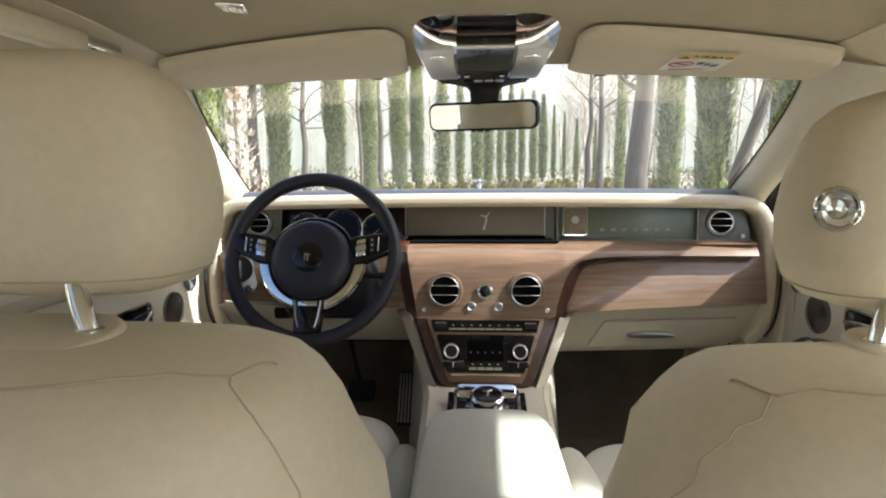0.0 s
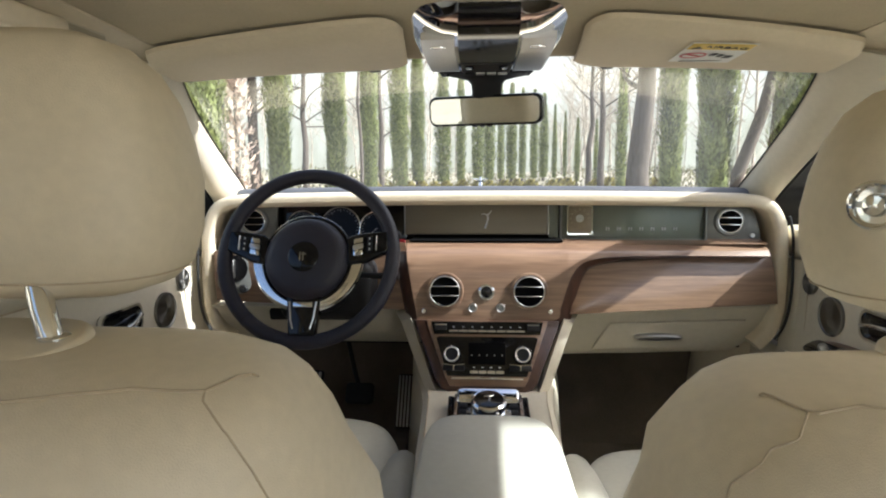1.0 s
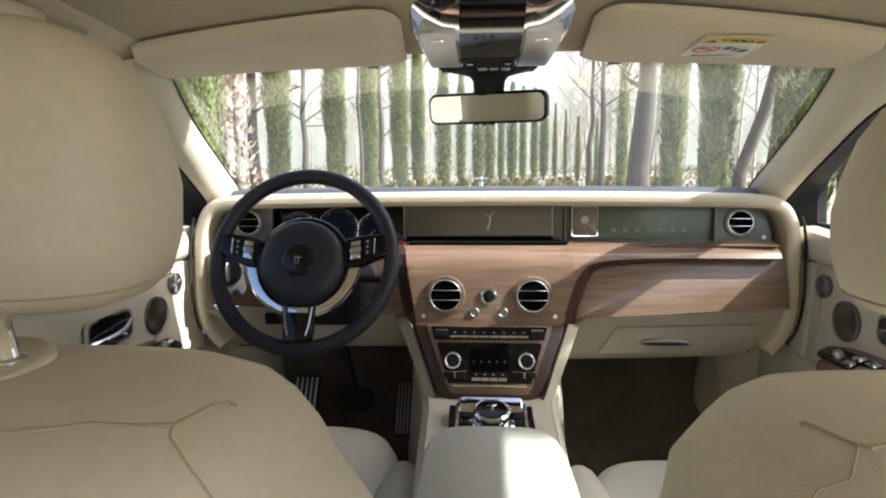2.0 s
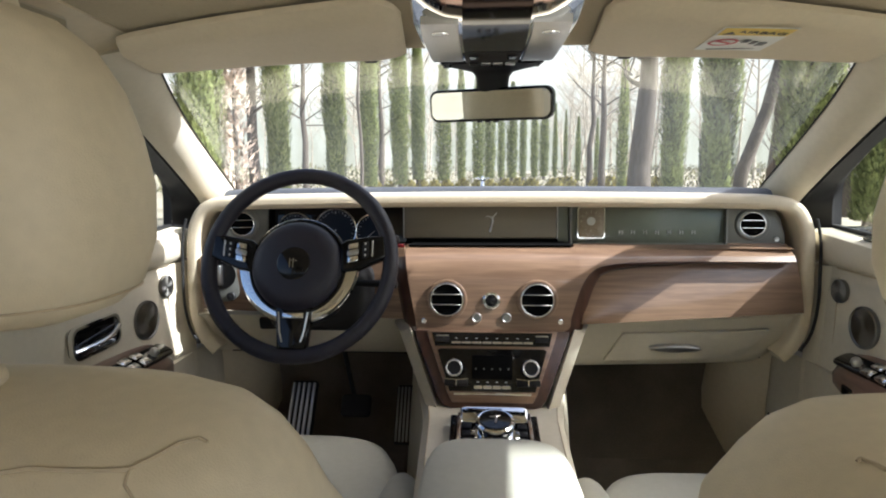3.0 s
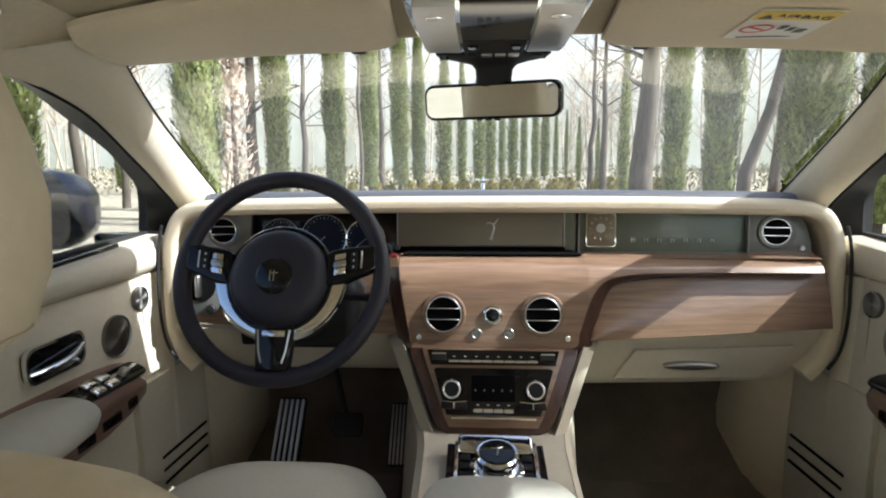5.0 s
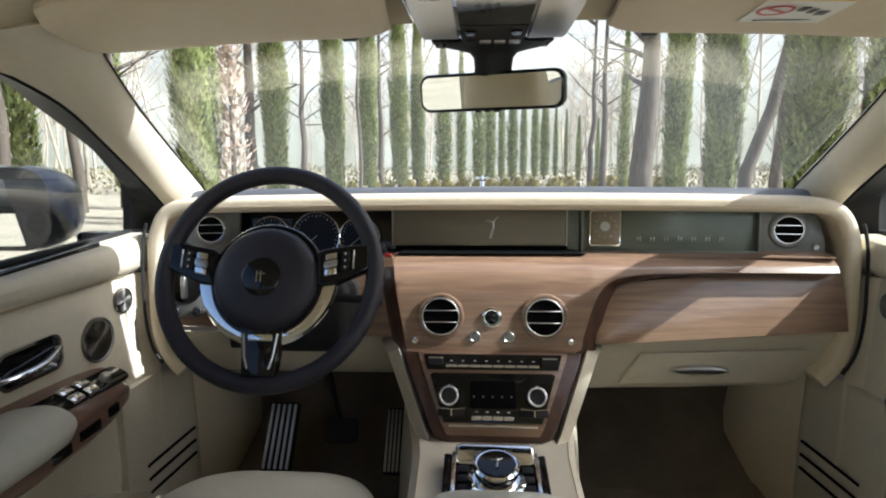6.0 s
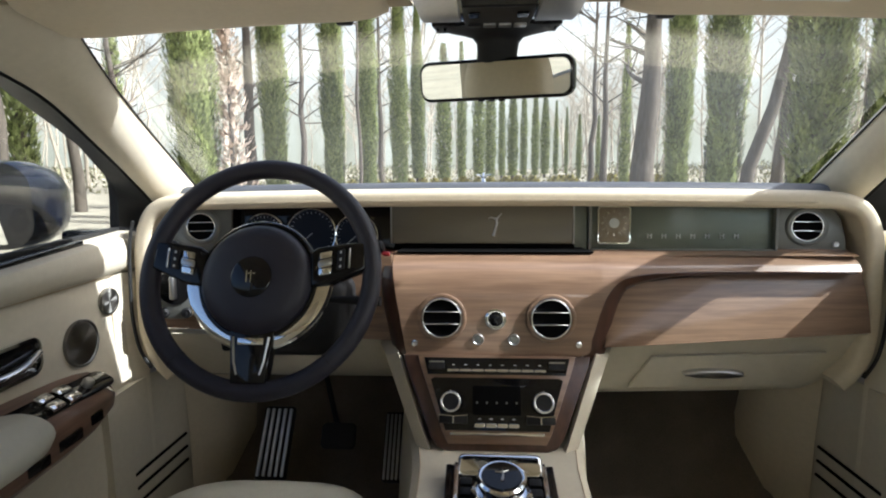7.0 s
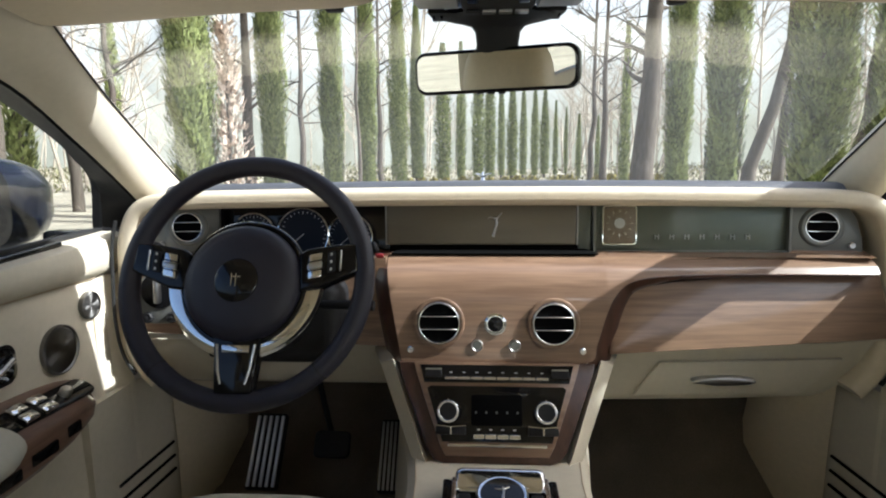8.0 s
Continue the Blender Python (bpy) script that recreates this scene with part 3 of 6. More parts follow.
m = facing(-0.555, 1.912, 0.868, -14, 6)
part("knee_switch", plate(bmesh.new(), rrect(0.05, 0.032, 0.006, 4), m, 0.008, 0.002), BLACK_PLASTIC, dash)
part("under_cover", slab(bmesh.new(), [[(x, y, 0.752) for x in (-0.71, 0, 0.71)] for y in (2.03, 2.4)], (0, 0, 0.02)), BLACK_PLASTIC, dash)

# ---- centre stack ----
stack = thing("centre_stack", (0, 1.76, 0.60), "walnut-framed centre stack with black climate controls", "console")
M = Matrix.Translation((0, 1.806, 0.884)) @ pose(0, 0, 0, 90 - 28.5, 0, 0)  # y runs up the face; its foot is at y = -0.17


def sp(x, s, h=0.0):
    return M @ Vector((x, -s, h))


outer = [(-0.176, 0.0), (0.176, 0.0), (0.172, -0.02), (0.120, -0.150), (0.108, -0.166), (0.09, -0.172), (-0.09, -0.172), (-0.108, -0.166), (-0.120, -0.150), (-0.172, -0.02)]
part("wood_frame", plate(bmesh.new(), outer[::-1], M @ pose(0, 0, -0.02), 0.020, 0.004), WOOD_EDGE, stack, "dark walnut surround")
inner = [(-0.148, -0.001), (0.148, -0.001), (0.143, -0.02), (0.098, -0.142), (0.088, -0.160), (-0.088, -0.160), (-0.098, -0.142), (-0.143, -0.02)]
part("wood_face", plate(bmesh.new(), inner[::-1], M, 0.004, 0.0015), WOOD, stack, "glossy walnut face")
up = part("button_bay", plate(bmesh.new(), [(-0.128, -0.037), (0.128, -0.037), (0.136, -0.006), (-0.136, -0.006)], M @ pose(0, 0, 0.004), 0.002, 0.0008), BLACK_GLOSS, stack, "black bay with a row of metal keys")
for k in range(8):
    part("key", box(bmesh.new(), (-0.0805 + 0.023 * k, -0.0300, 0.008), (0.0222, 0.0055, 0.006), 0.001, 1, M), CHROME, up)
for sx in (-1, 1):
    part("side_key", box(bmesh.new(), (sx * 0.112, -0.020, 0.007), (0.030, 0.016, 0.005), 0.001, 1, M), BLACK_PLASTIC, up)
    part("side_key_edge", box(bmesh.new(), (sx * 0.112, -0.0145, 0.0098), (0.028, 0.0025, 0.001), 0, 1, M), STEEL, up)
cl = part("climate_panel", plate(bmesh.new(), [(-0.094, -0.137), (0.094, -0.137), (0.122, -0.047), (0.116, -0.043), (-0.116, -0.043), (-0.122, -0.047)], M @ pose(0, 0, 0.004), 0.002, 0.0008), BLACK_GLOSS, stack, "black climate panel with two knobs and a display")
part("display", plate(bmesh.new(), rrect(0.088, 0.052, 0.003, 3), M @ pose(0, -0.084, 0.006), 0.002, 0.0006), BLACK_DEEP, cl, "small black display")
for k in range(5):
    bm = bmesh.new()
    box(bm, (-0.036 + 0.018 * k, -0.088, 0.0082), (0.003, 0.0038, 0.0006), 0, 1, M)
    part("display_mark", bm, GREY, cl)
for sx in (-1, 1):
    mk = M @ pose(sx * 0.084, -0.088, 0.006)
    kn = part("knob", lathe(bmesh.new(), [(0.0185, 0), (0.0185, 0.014), (0.017, 0.016), (0.001, 0.016)], mk, 32), BLACK_PLASTIC, cl, "black rotary knob with a bright rim")
    part("knob_rim", torus(bmesh.new(), mk @ pose(0, 0, 0.0155), 0.0165, 0.0026, 36, 10), CHROME, kn)
    part("knob_mark", box(bmesh.new(), (0, 0.0185, 0.012), (0.002, 0.004, 0.01), 0, 1, mk), CHROME, kn)
    part("rocker", box(bmesh.new(), (sx * 0.079, -0.119, 0.010), (0.052, 0.013, 0.008), 0.002, 2, M), BLACK_PLASTIC, cl)
    part("rocker_trim", tube(bmesh.new(), [sp(sx * 0.079 + x, 0.113 + 0.0025 * abs(x) / 0.026 * -1, 0.0145) for x in (-0.026, -0.013, 0, 0.013, 0.026)], 0.0012, 6), CHROME, cl)
    part("rocker_pip", box(bmesh.new(), (sx * 0.079, -0.119, 0.0145), (0.003, 0.012, 0.002), 0.0006, 1, M), CHROME, cl)
for k in range(4):
    part("key", box(bmesh.new(), (-0.031 + 0.0205 * k, -0.128, 0.009), (0.0193, 0.0075, 0.006), 0.001, 1, M), CHROME, cl)
part("trim_strip", box(bmesh.new(), (0, -0.1425, 0.006), (0.170, 0.006, 0.005), 0.002, 2, M), CHROME, stack, "bright metal trim strip")
bm = bmesh.new()
for k in range(8):
    box(bm, (-0.0805 + 0.023 * k, -0.0195, 0.0064), (0.005, 0.0012, 0.0006), 0, 1, M)
for k in range(4):
    box(bm, (-0.031 + 0.0205 * k, -0.1165, 0.0064), (0.005, 0.0016, 0.0006), 0, 1, M)
tagged(part("captions", bm, DIAL_MARK, stack), kind="stuff")
# cream flanks and tunnel
bm = bmesh.new()
sec = [(-0.205, 1.86, 0.893), (-0.188, 1.815, 0.883), (-0.128, 1.735, 0.742), (-0.112, 1.715, 0.716), (-0.05, 1.705, 0.706)]
sec = sec + [(-x, y, z) for x, y, z in reversed(sec)]
slab(bm, [[Vector(p) for p in sec], [Vector((p[0] * 1.08 + math.copysign(0.012, p[0]), p[1] + 0.02, p[2] - 0.012)) for p in sec], [Vector((p[0] * 1.1 + math.copysign(0.022, p[0]), p[1] + 0.16, p[2] - 0.03)) for p in sec]], (0, 0.02, 0.0))
part("leather_flank", bm, LEATHER_DOOR, stack, "cream leather flank")
part("stack_core", box(bmesh.new(), (0, 1.90, 0.77), (0.26, 0.14, 0.2), 0.01), BLACK_PLASTIC, stack)

tunnel = thing("centre_tunnel", (0, 1.6, 0.36), "cream leather centre tunnel between the footwells", "console")
bm = bmesh.new()
rings = []
for y, w, zt in ((0.4, 0.13, 0.66), (1.3, 0.135, 0.70), (1.5, 0.14, 0.735), (1.66, 0.145, 0.738), (1.74, 0.155, 0.73), (1.85, 0.175, 0.72), (2.0, 0.20, 0.70), (2.38, 0.24, 0.66)):
    rings.append([(-w - 0.03, y, 0.34), (-w - 0.006, y, zt - 0.05), (-w, y, zt - 0.012), (-w + 0.014, y, zt), (w - 0.014, y, zt), (w, y, zt - 0.012), (w + 0.006, y, zt - 0.05), (w + 0.03, y, 0.34)])
loft(bm, rings)
part("tunnel_cover", bm, LEATHER_DOOR, tunnel, "cream leather tunnel cover")
for sx in (-1, 1):
    part("tunnel_seam", tube(bmesh.new(), [(sx * w, y, z) for w, y, z in ((0.1215, 1.3, 0.7005), (0.1265, 1.5, 0.7355), (0.1315, 1.66, 0.7385), (0.1415, 1.74, 0.7305))], 0.0010, 6), SEAM, tunnel)
# rotary selector
sel = thing("drive_selector", (0, 1.57, 0.738), "chrome-framed rotary drive selector on the centre tunnel", "gear selector")
ms = Matrix.Translation((0, 1.57, 0.742)) @ pose(0, 0, 0, 10, 0, 0)
part("base_plate", plate(bmesh.new(), rrect(0.152, 0.20, 0.012, 4, 0, -0.035), ms, 0.012, 0.004), BLACK_GLOSS, sel, "piano-black base plate")
bm = bmesh.new()
plate(bm, rrect(0.134, 0.040, 0.010, 4, 0, 0), ms @ pose(0, 0.047, 0.012, 22, 0, 0), 0.014, 0.006, 3)
part("chrome_bridge", bm, CHROME, sel, "wide polished chrome bridge")
part("bridge_mark", plate(bmesh.new(), rrect(0.03, 0.006, 0.002, 3, 0, 0.008), ms @ pose(0, 0.047, 0.012, 22, 0, 0) @ pose(0, 0, 0.0135), 0.002), BLACK_GLOSS, sel)
for sx in (-1, 1):
    part("side_rail", box(bmesh.new(), (sx * 0.068, -0.03, 0.016), (0.008, 0.16, 0.014), 0.003, 2, ms), CHROME, sel)
    for k in range(3):
        part("side_key", box(bmesh.new(), (sx * 0.053, 0.012 - 0.022 * k, 0.015), (0.018, 0.016, 0.008), 0.002, 2, ms), BLACK_PLASTIC, sel)
    part("wood_edge", box(bmesh.new(), (sx * 0.080, -0.035, 0.004), (0.012, 0.19, 0.012), 0.003, 2, ms), BLACK_GLOSS, sel)
mk = ms @ pose(0, -0.02, 0.012)
part("dial_foot", lathe(bmesh.new(), [(0.047, 0), (0.046, 0.008), (0.040, 0.012), (0.037, 0.016), (0.001, 0.016)], mk, 40), CHROME, sel)
part("dial_body", lathe(bmesh.new(), [(0.033, 0.014), (0.034, 0.026), (0.0365, 0.034), (0.036, 0.040), (0.033, 0.043), (0.030, 0.0425), (0.001, 0.0425)], mk, 40), CHROME, sel, "polished rotary dial")
part("dial_top", lathe(bmesh.new(), [(0.0305, 0.042), (0.029, 0.0445), (0.001, 0.0455)], mk, 40), BLACK_GLOSS, sel, "black dial top with a small winged figure")
bm = bmesh.new()
mf = mk @ pose(0, 0, 0.0455)
tube(bm, [mf @ Vector(p) for p in ((0, -0.012, 0), (0.002, 0, 0.0005), (0.001, 0.010, 0))], [0.0022, 0.0018, 0.001], 6)
tube(bm, [mf @ Vector(p) for p in ((-0.010, 0.006, 0), (0.001, 0.004, 0.0005), (0.010, 0.010, 0))], [0.0008, 0.0018, 0.0008], 6)
part("dial_figure", bm, STEEL, sel)

# ---- armrest box ----
arm = thing("storage_box", (0, 1.2, 0.60), "pale leather centre armrest box between the seats", "storage box")
bm = bmesh.new()
rings = []
for h, k in ((-0.16, 0.97), (-0.04, 1.0), (-0.02, 1.0), (-0.008, 0.985), (-0.002, 0.96), (0.001, 0.92)):
    rings.append(sring(0, 1.215, 0.79 + h, 0.122 * k, 0.262 * (k * 0.4 + 0.6), 5.0, 44))
loft(bm, rings)
part("lid", bm, LEATHER_SEAT, arm, "padded pale leather lid")
part("lid_seam", tube(bmesh.new(), [Vector(p) + Vector((0, 0, 0)) for p in sring(0, 1.215, 0.748, 0.1225, 0.2622, 5.0, 60)], 0.0016, 6, True), SEAM, arm)
part("body", box(bmesh.new(), (0, 1.215, 0.66), (0.22, 0.48, 0.15), 0.02, 3), LEATHER_SEAT, arm)


# ---- front seats ----
def back_ring(x0, z, w, front, rear, cy, e, n=56):
    """A level of the backrest: squarer towards the front, rounder behind."""
    out = []
    for i in range(n):
        t = 2 * math.pi * i / n
        c, q = math.cos(t), math.sin(t)
        k = 2 / (e if q < 0 else 3.2)
        out.append(Vector((x0 + w * math.copysign(abs(c) ** k, c), cy + (rear if q < 0 else front) * math.copysign(abs(q) ** k, q), z)))
    return out


def front_seat(x0):
    s = thing("front_seat", (x0, 1.2, 0.36), "cream leather front seat with a rounded headrest on chrome posts", "car seat", "front seats")
    # height, half width, depth to the front, middle, depth to the rear
    if x0 < 0:
        prof = [(0.56, 0.235, 0.10, 1.12, 0.255), (0.70, 0.267, 0.11, 1.052, 0.285), (0.85, 0.293, 0.108, 0.992, 0.292), (0.95, 0.293, 0.10, 0.94, 0.248), (1.02, 0.275, 0.09, 0.896, 0.199), (1.06, 0.266, 0.082, 0.879, 0.173), (1.087, 0.251, 0.073, 0.8736, 0.152),
                (1.1034, 0.233, 0.062, 0.8736, 0.134), (1.1134, 0.1995, 0.048, 0.8773, 0.1157), (1.1184, 0.1445, 0.026, 0.8811, 0.0915), (1.120, 0.07, 0.01, 0.884, 0.05)]
        e, hy, hz, hx = 2.65, 0.0, 0.0, x0
    else:
        prof = [(0.56, 0.26, 0.10, 1.021, 0.156), (0.70, 0.291, 0.11, 0.951, 0.178), (0.85, 0.319, 0.108, 0.895, 0.184), (0.95, 0.318, 0.10, 0.886, 0.186), (0.9988, 0.30, 0.09, 0.89, 0.18), (1.0281, 0.292, 0.082, 0.9025, 0.1793), (1.0551, 0.265, 0.073, 0.9142, 0.176),
                (1.0711, 0.244, 0.062, 0.9246, 0.1684), (1.0811, 0.218, 0.048, 0.9347, 0.1565), (1.0871, 0.164, 0.026, 0.9417, 0.1355), (1.089, 0.08, 0.01, 0.944, 0.07)]
        e, hy, hz, hx = 2.9, 0.09, -0.032, x0 + 0.028
    curves = [[(p[0], p[k]) for p in prof] for k in (1, 3, 4)]
    bm = bmesh.new()
    loft(bm, [back_ring(x0, z, w, f, r, cy, e) for z, w, f, cy, r in prof])
    bk = part("backrest", bm, LEATHER, s, "cream leather backrest with a plain padded back")

    def rear(dx, z, out=0.0):
        """A point of the back's rear face, dx beside its middle."""
        w, cy, r = (lerp(c, z) for c in curves)
        u = min(0.985, abs(dx) / w)
        return Vector((x0 + math.copysign(u * w, dx), cy - r * (1 - u ** e) ** (1 / e) - out, z))
    if x0 < 0:
        yoke = [(0, 1.1105), (0.07, 1.111), (0.131, 1.1129), (0.164, 1.1119), (0.205, 1.1058)]
        corner = [(0.205, 1.1058), (0.216, 1.1066), (0.232, 1.1037)]
        side = [(0.205, 1.1058), (0.226, 1.086), (0.243, 1.06), (0.256, 1.02), (0.262, 0.95), (0.25, 0.80)]
    else:
        yoke = [(0, 1.0885), (0.06, 1.0882), (0.12, 1.0872), (0.168, 1.0846), (0.204, 1.0806)]
        corner = [(0.204, 1.0806), (0.215, 1.0803), (0.2245, 1.0785)]
        side = [(0.204, 1.0806), (0.239, 1.0625), (0.267, 1.0395), (0.288, 1.0087), (0.30, 0.94), (0.29, 0.80)]

    def seam(name, line, sx, r):
        pts = [rear(sx * lerp([(i, q[0]) for i, q in enumerate(line)], f), lerp([(i, q[1]) for i, q in enumerate(line)], f), 0.0006) for f in np.linspace(0, len(line) - 1, 12 * len(line))]
        part(name, tube(bmesh.new(), pts, r, 6), SEAM, bk)
    for sx in (-1, 1):
        seam("yoke_seam", yoke, sx, 0.0013)
        seam("corner_seam", corner, sx, 0.0013)
        seam("side_seam", side, sx, 0.0008)
    # collar and posts under the headrest
    py, pz = 0.856 + hy, prof[-1][0]
    bm = bmesh.new()
    plate(bm, rrect(0.165, 0.092, 0.044, 8), Matrix.Translation((x0, py, pz - 0.009)) @ pose(0, 0, 0, 7, 0, 0), 0.013, 0.006, 4)
    part("post_collar", bm, LEATHER, bk, "oval leather collar")
    for sx in (-1, 1):
        part("headrest_post", tube(bmesh.new(), [(x0 + sx * 0.060, py, pz - 0.01), (x0 + sx * 0.051, py + 0.003, pz + 0.025), (x0 + sx * 0.040, py + 0.012, pz + 0.06)], 0.009, 18), CHROME, s, "chrome headrest post")
        part("post_sleeve", lathe(bmesh.new(), [(0.0115, 0), (0.0115, 0.002), (0.010, 0.003), (0.0085, 0.003)], Matrix.Translation((x0 + sx * 0.060, py, pz + 0.0035)), 20), CHROME, s)
    bm = bmesh.new()
    rings = []
    for z, w, d, cy in ((1.146, 0.06, 0.02, 0.925), (1.148, 0.09, 0.042, 0.925), (1.155, 0.112, 0.062, 0.925), (1.170, 0.127, 0.077, 0.926), (1.20, 0.136, 0.085, 0.927), (1.24, 0.138, 0.086, 0.928), (1.275, 0.134, 0.081, 0.926), (1.308, 0.126, 0.073, 0.924), (1.335, 0.112, 0.061, 0.922), (1.353, 0.092, 0.046, 0.920), (1.363, 0.064, 0.028, 0.918), (1.366, 0.03, 0.01, 0.917)):
        rings.append(sring(hx, cy + hy, z + hz, w, d, 2.9, 56))
    loft(bm, rings)
    hr = part("headrest", bm, LEATHER, s, "large padded cream headrest")
    part("headrest_seam", tube(bmesh.new(), sring(hx, 0.926 + hy, 1.166 + hz, 0.1248, 0.0745, 2.9, 60), 0.0009, 6, True), SEAM, hr)
    if x0 > 0:
        ma = Matrix.Translation((hx - 0.1275, 0.955, 1.219)) @ Matrix.Rotation(radians(-58), 4, 'Z') @ pose(0, 0, 0, 90, 0, 0)
        ring = part("headrest_ring", lathe(bmesh.new(), [(0.0215, -0.008), (0.0220, -0.001), (0.0212, 0.0015), (0.0190, 0.0026), (0.0168, 0.0015), (0.0160, -0.003), (0.0005, -0.004)], ma, 40), CHROME, hr, "round chrome adjuster")
        part("ring_button", lathe(bmesh.new(), [(0.010, -0.005), (0.010, 0.0), (0.0085, 0.002), (0.0005, 0.003)], ma, 28), CHROME, ring)
        part("ring_bar", box(bmesh.new(), (0, 0, -0.002), (0.031, 0.005, 0.003), 0.001, 1, ma), STEEL, ring)
    # cushion
    bm = bmesh.new()
    rings = []
    for z, k in ((0.44, 0.94), (0.50, 0.98), (0.58, 1.0), (0.615, 0.985), (0.636, 0.94), (0.645, 0.86), (0.648, 0.7)):
        rings.append(sring(x0 - 0.008, 1.40 if x0 < 0 else 1.275, z, 0.24 * k, 0.385 * (0.5 + 0.5 * k), 3.6, 48))
    loft(bm, rings)
    part("cushion", bm, LEATHER_SEAT, s, "pale leather seat cushion")
    for sx in (-1, 1):
        bm = bmesh.new()
        tube(bm, spline([(x0 + sx * 0.232, 1.08, 0.62), (x0 + sx * 0.236, 1.3, 0.63), (x0 + sx * 0.236, 1.5, 0.625), (x0 + sx * 0.226, 1.62, 0.605)], 16), [0.03 + 0.02 * math.sin(math.pi * min(1, (k + 1) / 16)) for k in range(16)], 14)
        part("side_bolster", bm, LEATHER_SEAT, s, "rounded side bolster")
    part("seat_base", box(bmesh.new(), (x0, 1.33, 0.42), (0.46, 0.56, 0.12), 0.02), LEATHER_SEAT, s)
    return s


front_seat(-0.412)
front_seat(0.412)

# ---- steering wheel ----
W = thing("steering_wheel", (-0.405, 1.75, 1.04), "black leather three-spoke steering wheel with metal accents", "steering wheel")
mw = Matrix.Translation((-0.405, 1.697, 1.057)) @ pose(0, 0, 0, 90 - 22.2, 0, 0)
part("rim", torus(bmesh.new(), mw, 0.1925, 0.0165, 72, 16, 1.0), BLACK_LEATHER, W, "black leather rim")
for sx in (-1, 1):
    a = radians(-90 + sx * 42)
    part("rim_stitch", torus(bmesh.new(), mw @ Matrix.Translation((0.1925 * math.cos(a), 0.1925 * math.sin(a), 0)) @ Matrix.Rotation(a, 4, 'Z') @ pose(0, 0, 0, 90, 0, 0), 0.0164, 0.0008, 24, 6), RUBBER, W)
mh = mw @ pose(0, -0.009, -0.008)
hub = part("airbag_cover", lathe(bmesh.new(), [(0.094, -0.015), (0.095, 0.012), (0.092, 0.026), (0.084, 0.036), (0.07, 0.041), (0.045, 0.044), (0.001, 0.046)], mh, 56), BLACK_LEATHER, W, "round black leather hub")
part("badge", lathe(bmesh.new(), [(0.034, 0.043), (0.034, 0.0465), (0.032, 0.048), (0.001, 0.0485)], mh, 40), BLACK_GLOSS, hub, "glossy black round badge")
bm = bmesh.new()
for sx in (-0.0035, 0.0035):
    box(bm, (sx - 0.003, 0, 0.0488), (0.0016, 0.020, 0.001), 0, 1, mh)
    box(bm, (sx + 0.0015, 0.005, 0.0488), (0.0055, 0.0016, 0.001), 0, 1, mh)
part("badge_mark", bm, CHROME, hub)
part("hub_ring", torus(bmesh.new(), mh @ pose(0, 0, 0.008), 0.098, 0.007, 56, 10, 1.4), BLACK_GLOSS, W)
bm = bmesh.new()
arc = [radians(a) for a in np.linspace(188, 352, 40)]
loft(bm, [[mw @ Vector((r * math.cos(a), r * math.sin(a), h)) for r, h in ((0.100, -0.008), (0.100, 0.004), (0.104, 0.0075), (0.114, 0.0075), (0.124, 0.005), (0.128, -0.002), (0.126, -0.010))] for a in arc])
part("metal_arc", bm, CHROME, W, "polished metal arc below the hub")
for sx in (-1, 1):
    bm = bmesh.new()
    ms_ = mw @ Matrix(((1, 0, 0, 0), (0.2 * sx, 1, 0, -0.026), (0, 0, 1, 0), (0, 0, 0, 1)))  # slants down towards the hub
    ol = [(0.088, 0.046), (0.10, 0.052), (0.150, 0.050), (0.180, 0.045), (0.184, 0.0), (0.172, -0.004), (0.12, -0.016), (0.092, -0.014)]
    plate(bm, [(sx * x, y) for x, y in ol][::sx], ms_ @ pose(0, 0, -0.008), 0.024, 0.005, 3)
    sp1 = part("spoke", bm, BLACK_GLOSS, W, "black spoke with switches")
    part("switch_cap", box(bmesh.new(), (sx * 0.117, 0.020, 0.018), (0.022, 0.040, 0.008), 0.003, 2, ms_), CHROME, sp1, "bright metal switch")
    part("switch_bar", box(bmesh.new(), (sx * 0.117, 0.020, 0.022), (0.023, 0.010, 0.006), 0.002, 2, ms_), STEEL, sp1)
    for q in (-1, 1):
        part("switch_gap", box(bmesh.new(), (sx * 0.117, 0.020 + 0.0075 * q, 0.0215), (0.0225, 0.0018, 0.002), 0, 1, ms_), BLACK_PLASTIC, sp1)
    for q in range(3):
        part("switch_pip", box(bmesh.new(), (sx * 0.142, 0.010 + 0.012 * q, 0.0205), (0.003, 0.004, 0.001), 0, 1, ms_), DIAL_MARK, sp1)
    part("thumb_switch", box(bmesh.new(), (sx * 0.142, 0.022, 0.017), (0.013, 0.034, 0.006), 0.002, 2, ms_), BLACK_PLASTIC, sp1)
    part("switch_edge", box(bmesh.new(), (sx * 0.156, 0.022, 0.0165), (0.003, 0.034, 0.004), 0.001, 1, ms_), STEEL, sp1)
bm = bmesh.new()
plate(bm, [(-0.038, -0.092), (-0.029, -0.180), (0.029, -0.180), (0.038, -0.092)], mw @ pose(0, 0, -0.008), 0.022, 0.005, 3)
sp2 = part("lower_spoke", bm, BLACK_GLOSS, W, "black lower spoke")
for sx in (-1, 1):
    part("spoke_rail", tube(bmesh.new(), [mw @ Vector((sx * 0.030, -0.105, 0.014)), mw @ Vector((sx * 0.025, -0.145, 0.0145)), mw @ Vector((sx * 0.019, -0.165, 0.013))], 0.0022, 8), STEEL, sp2)
part("spoke_bar", box(bmesh.new(), (0, -0.112, 0.0135), (0.044, 0.012, 0.004), 0.002, 2, mw), CHROME, sp2)
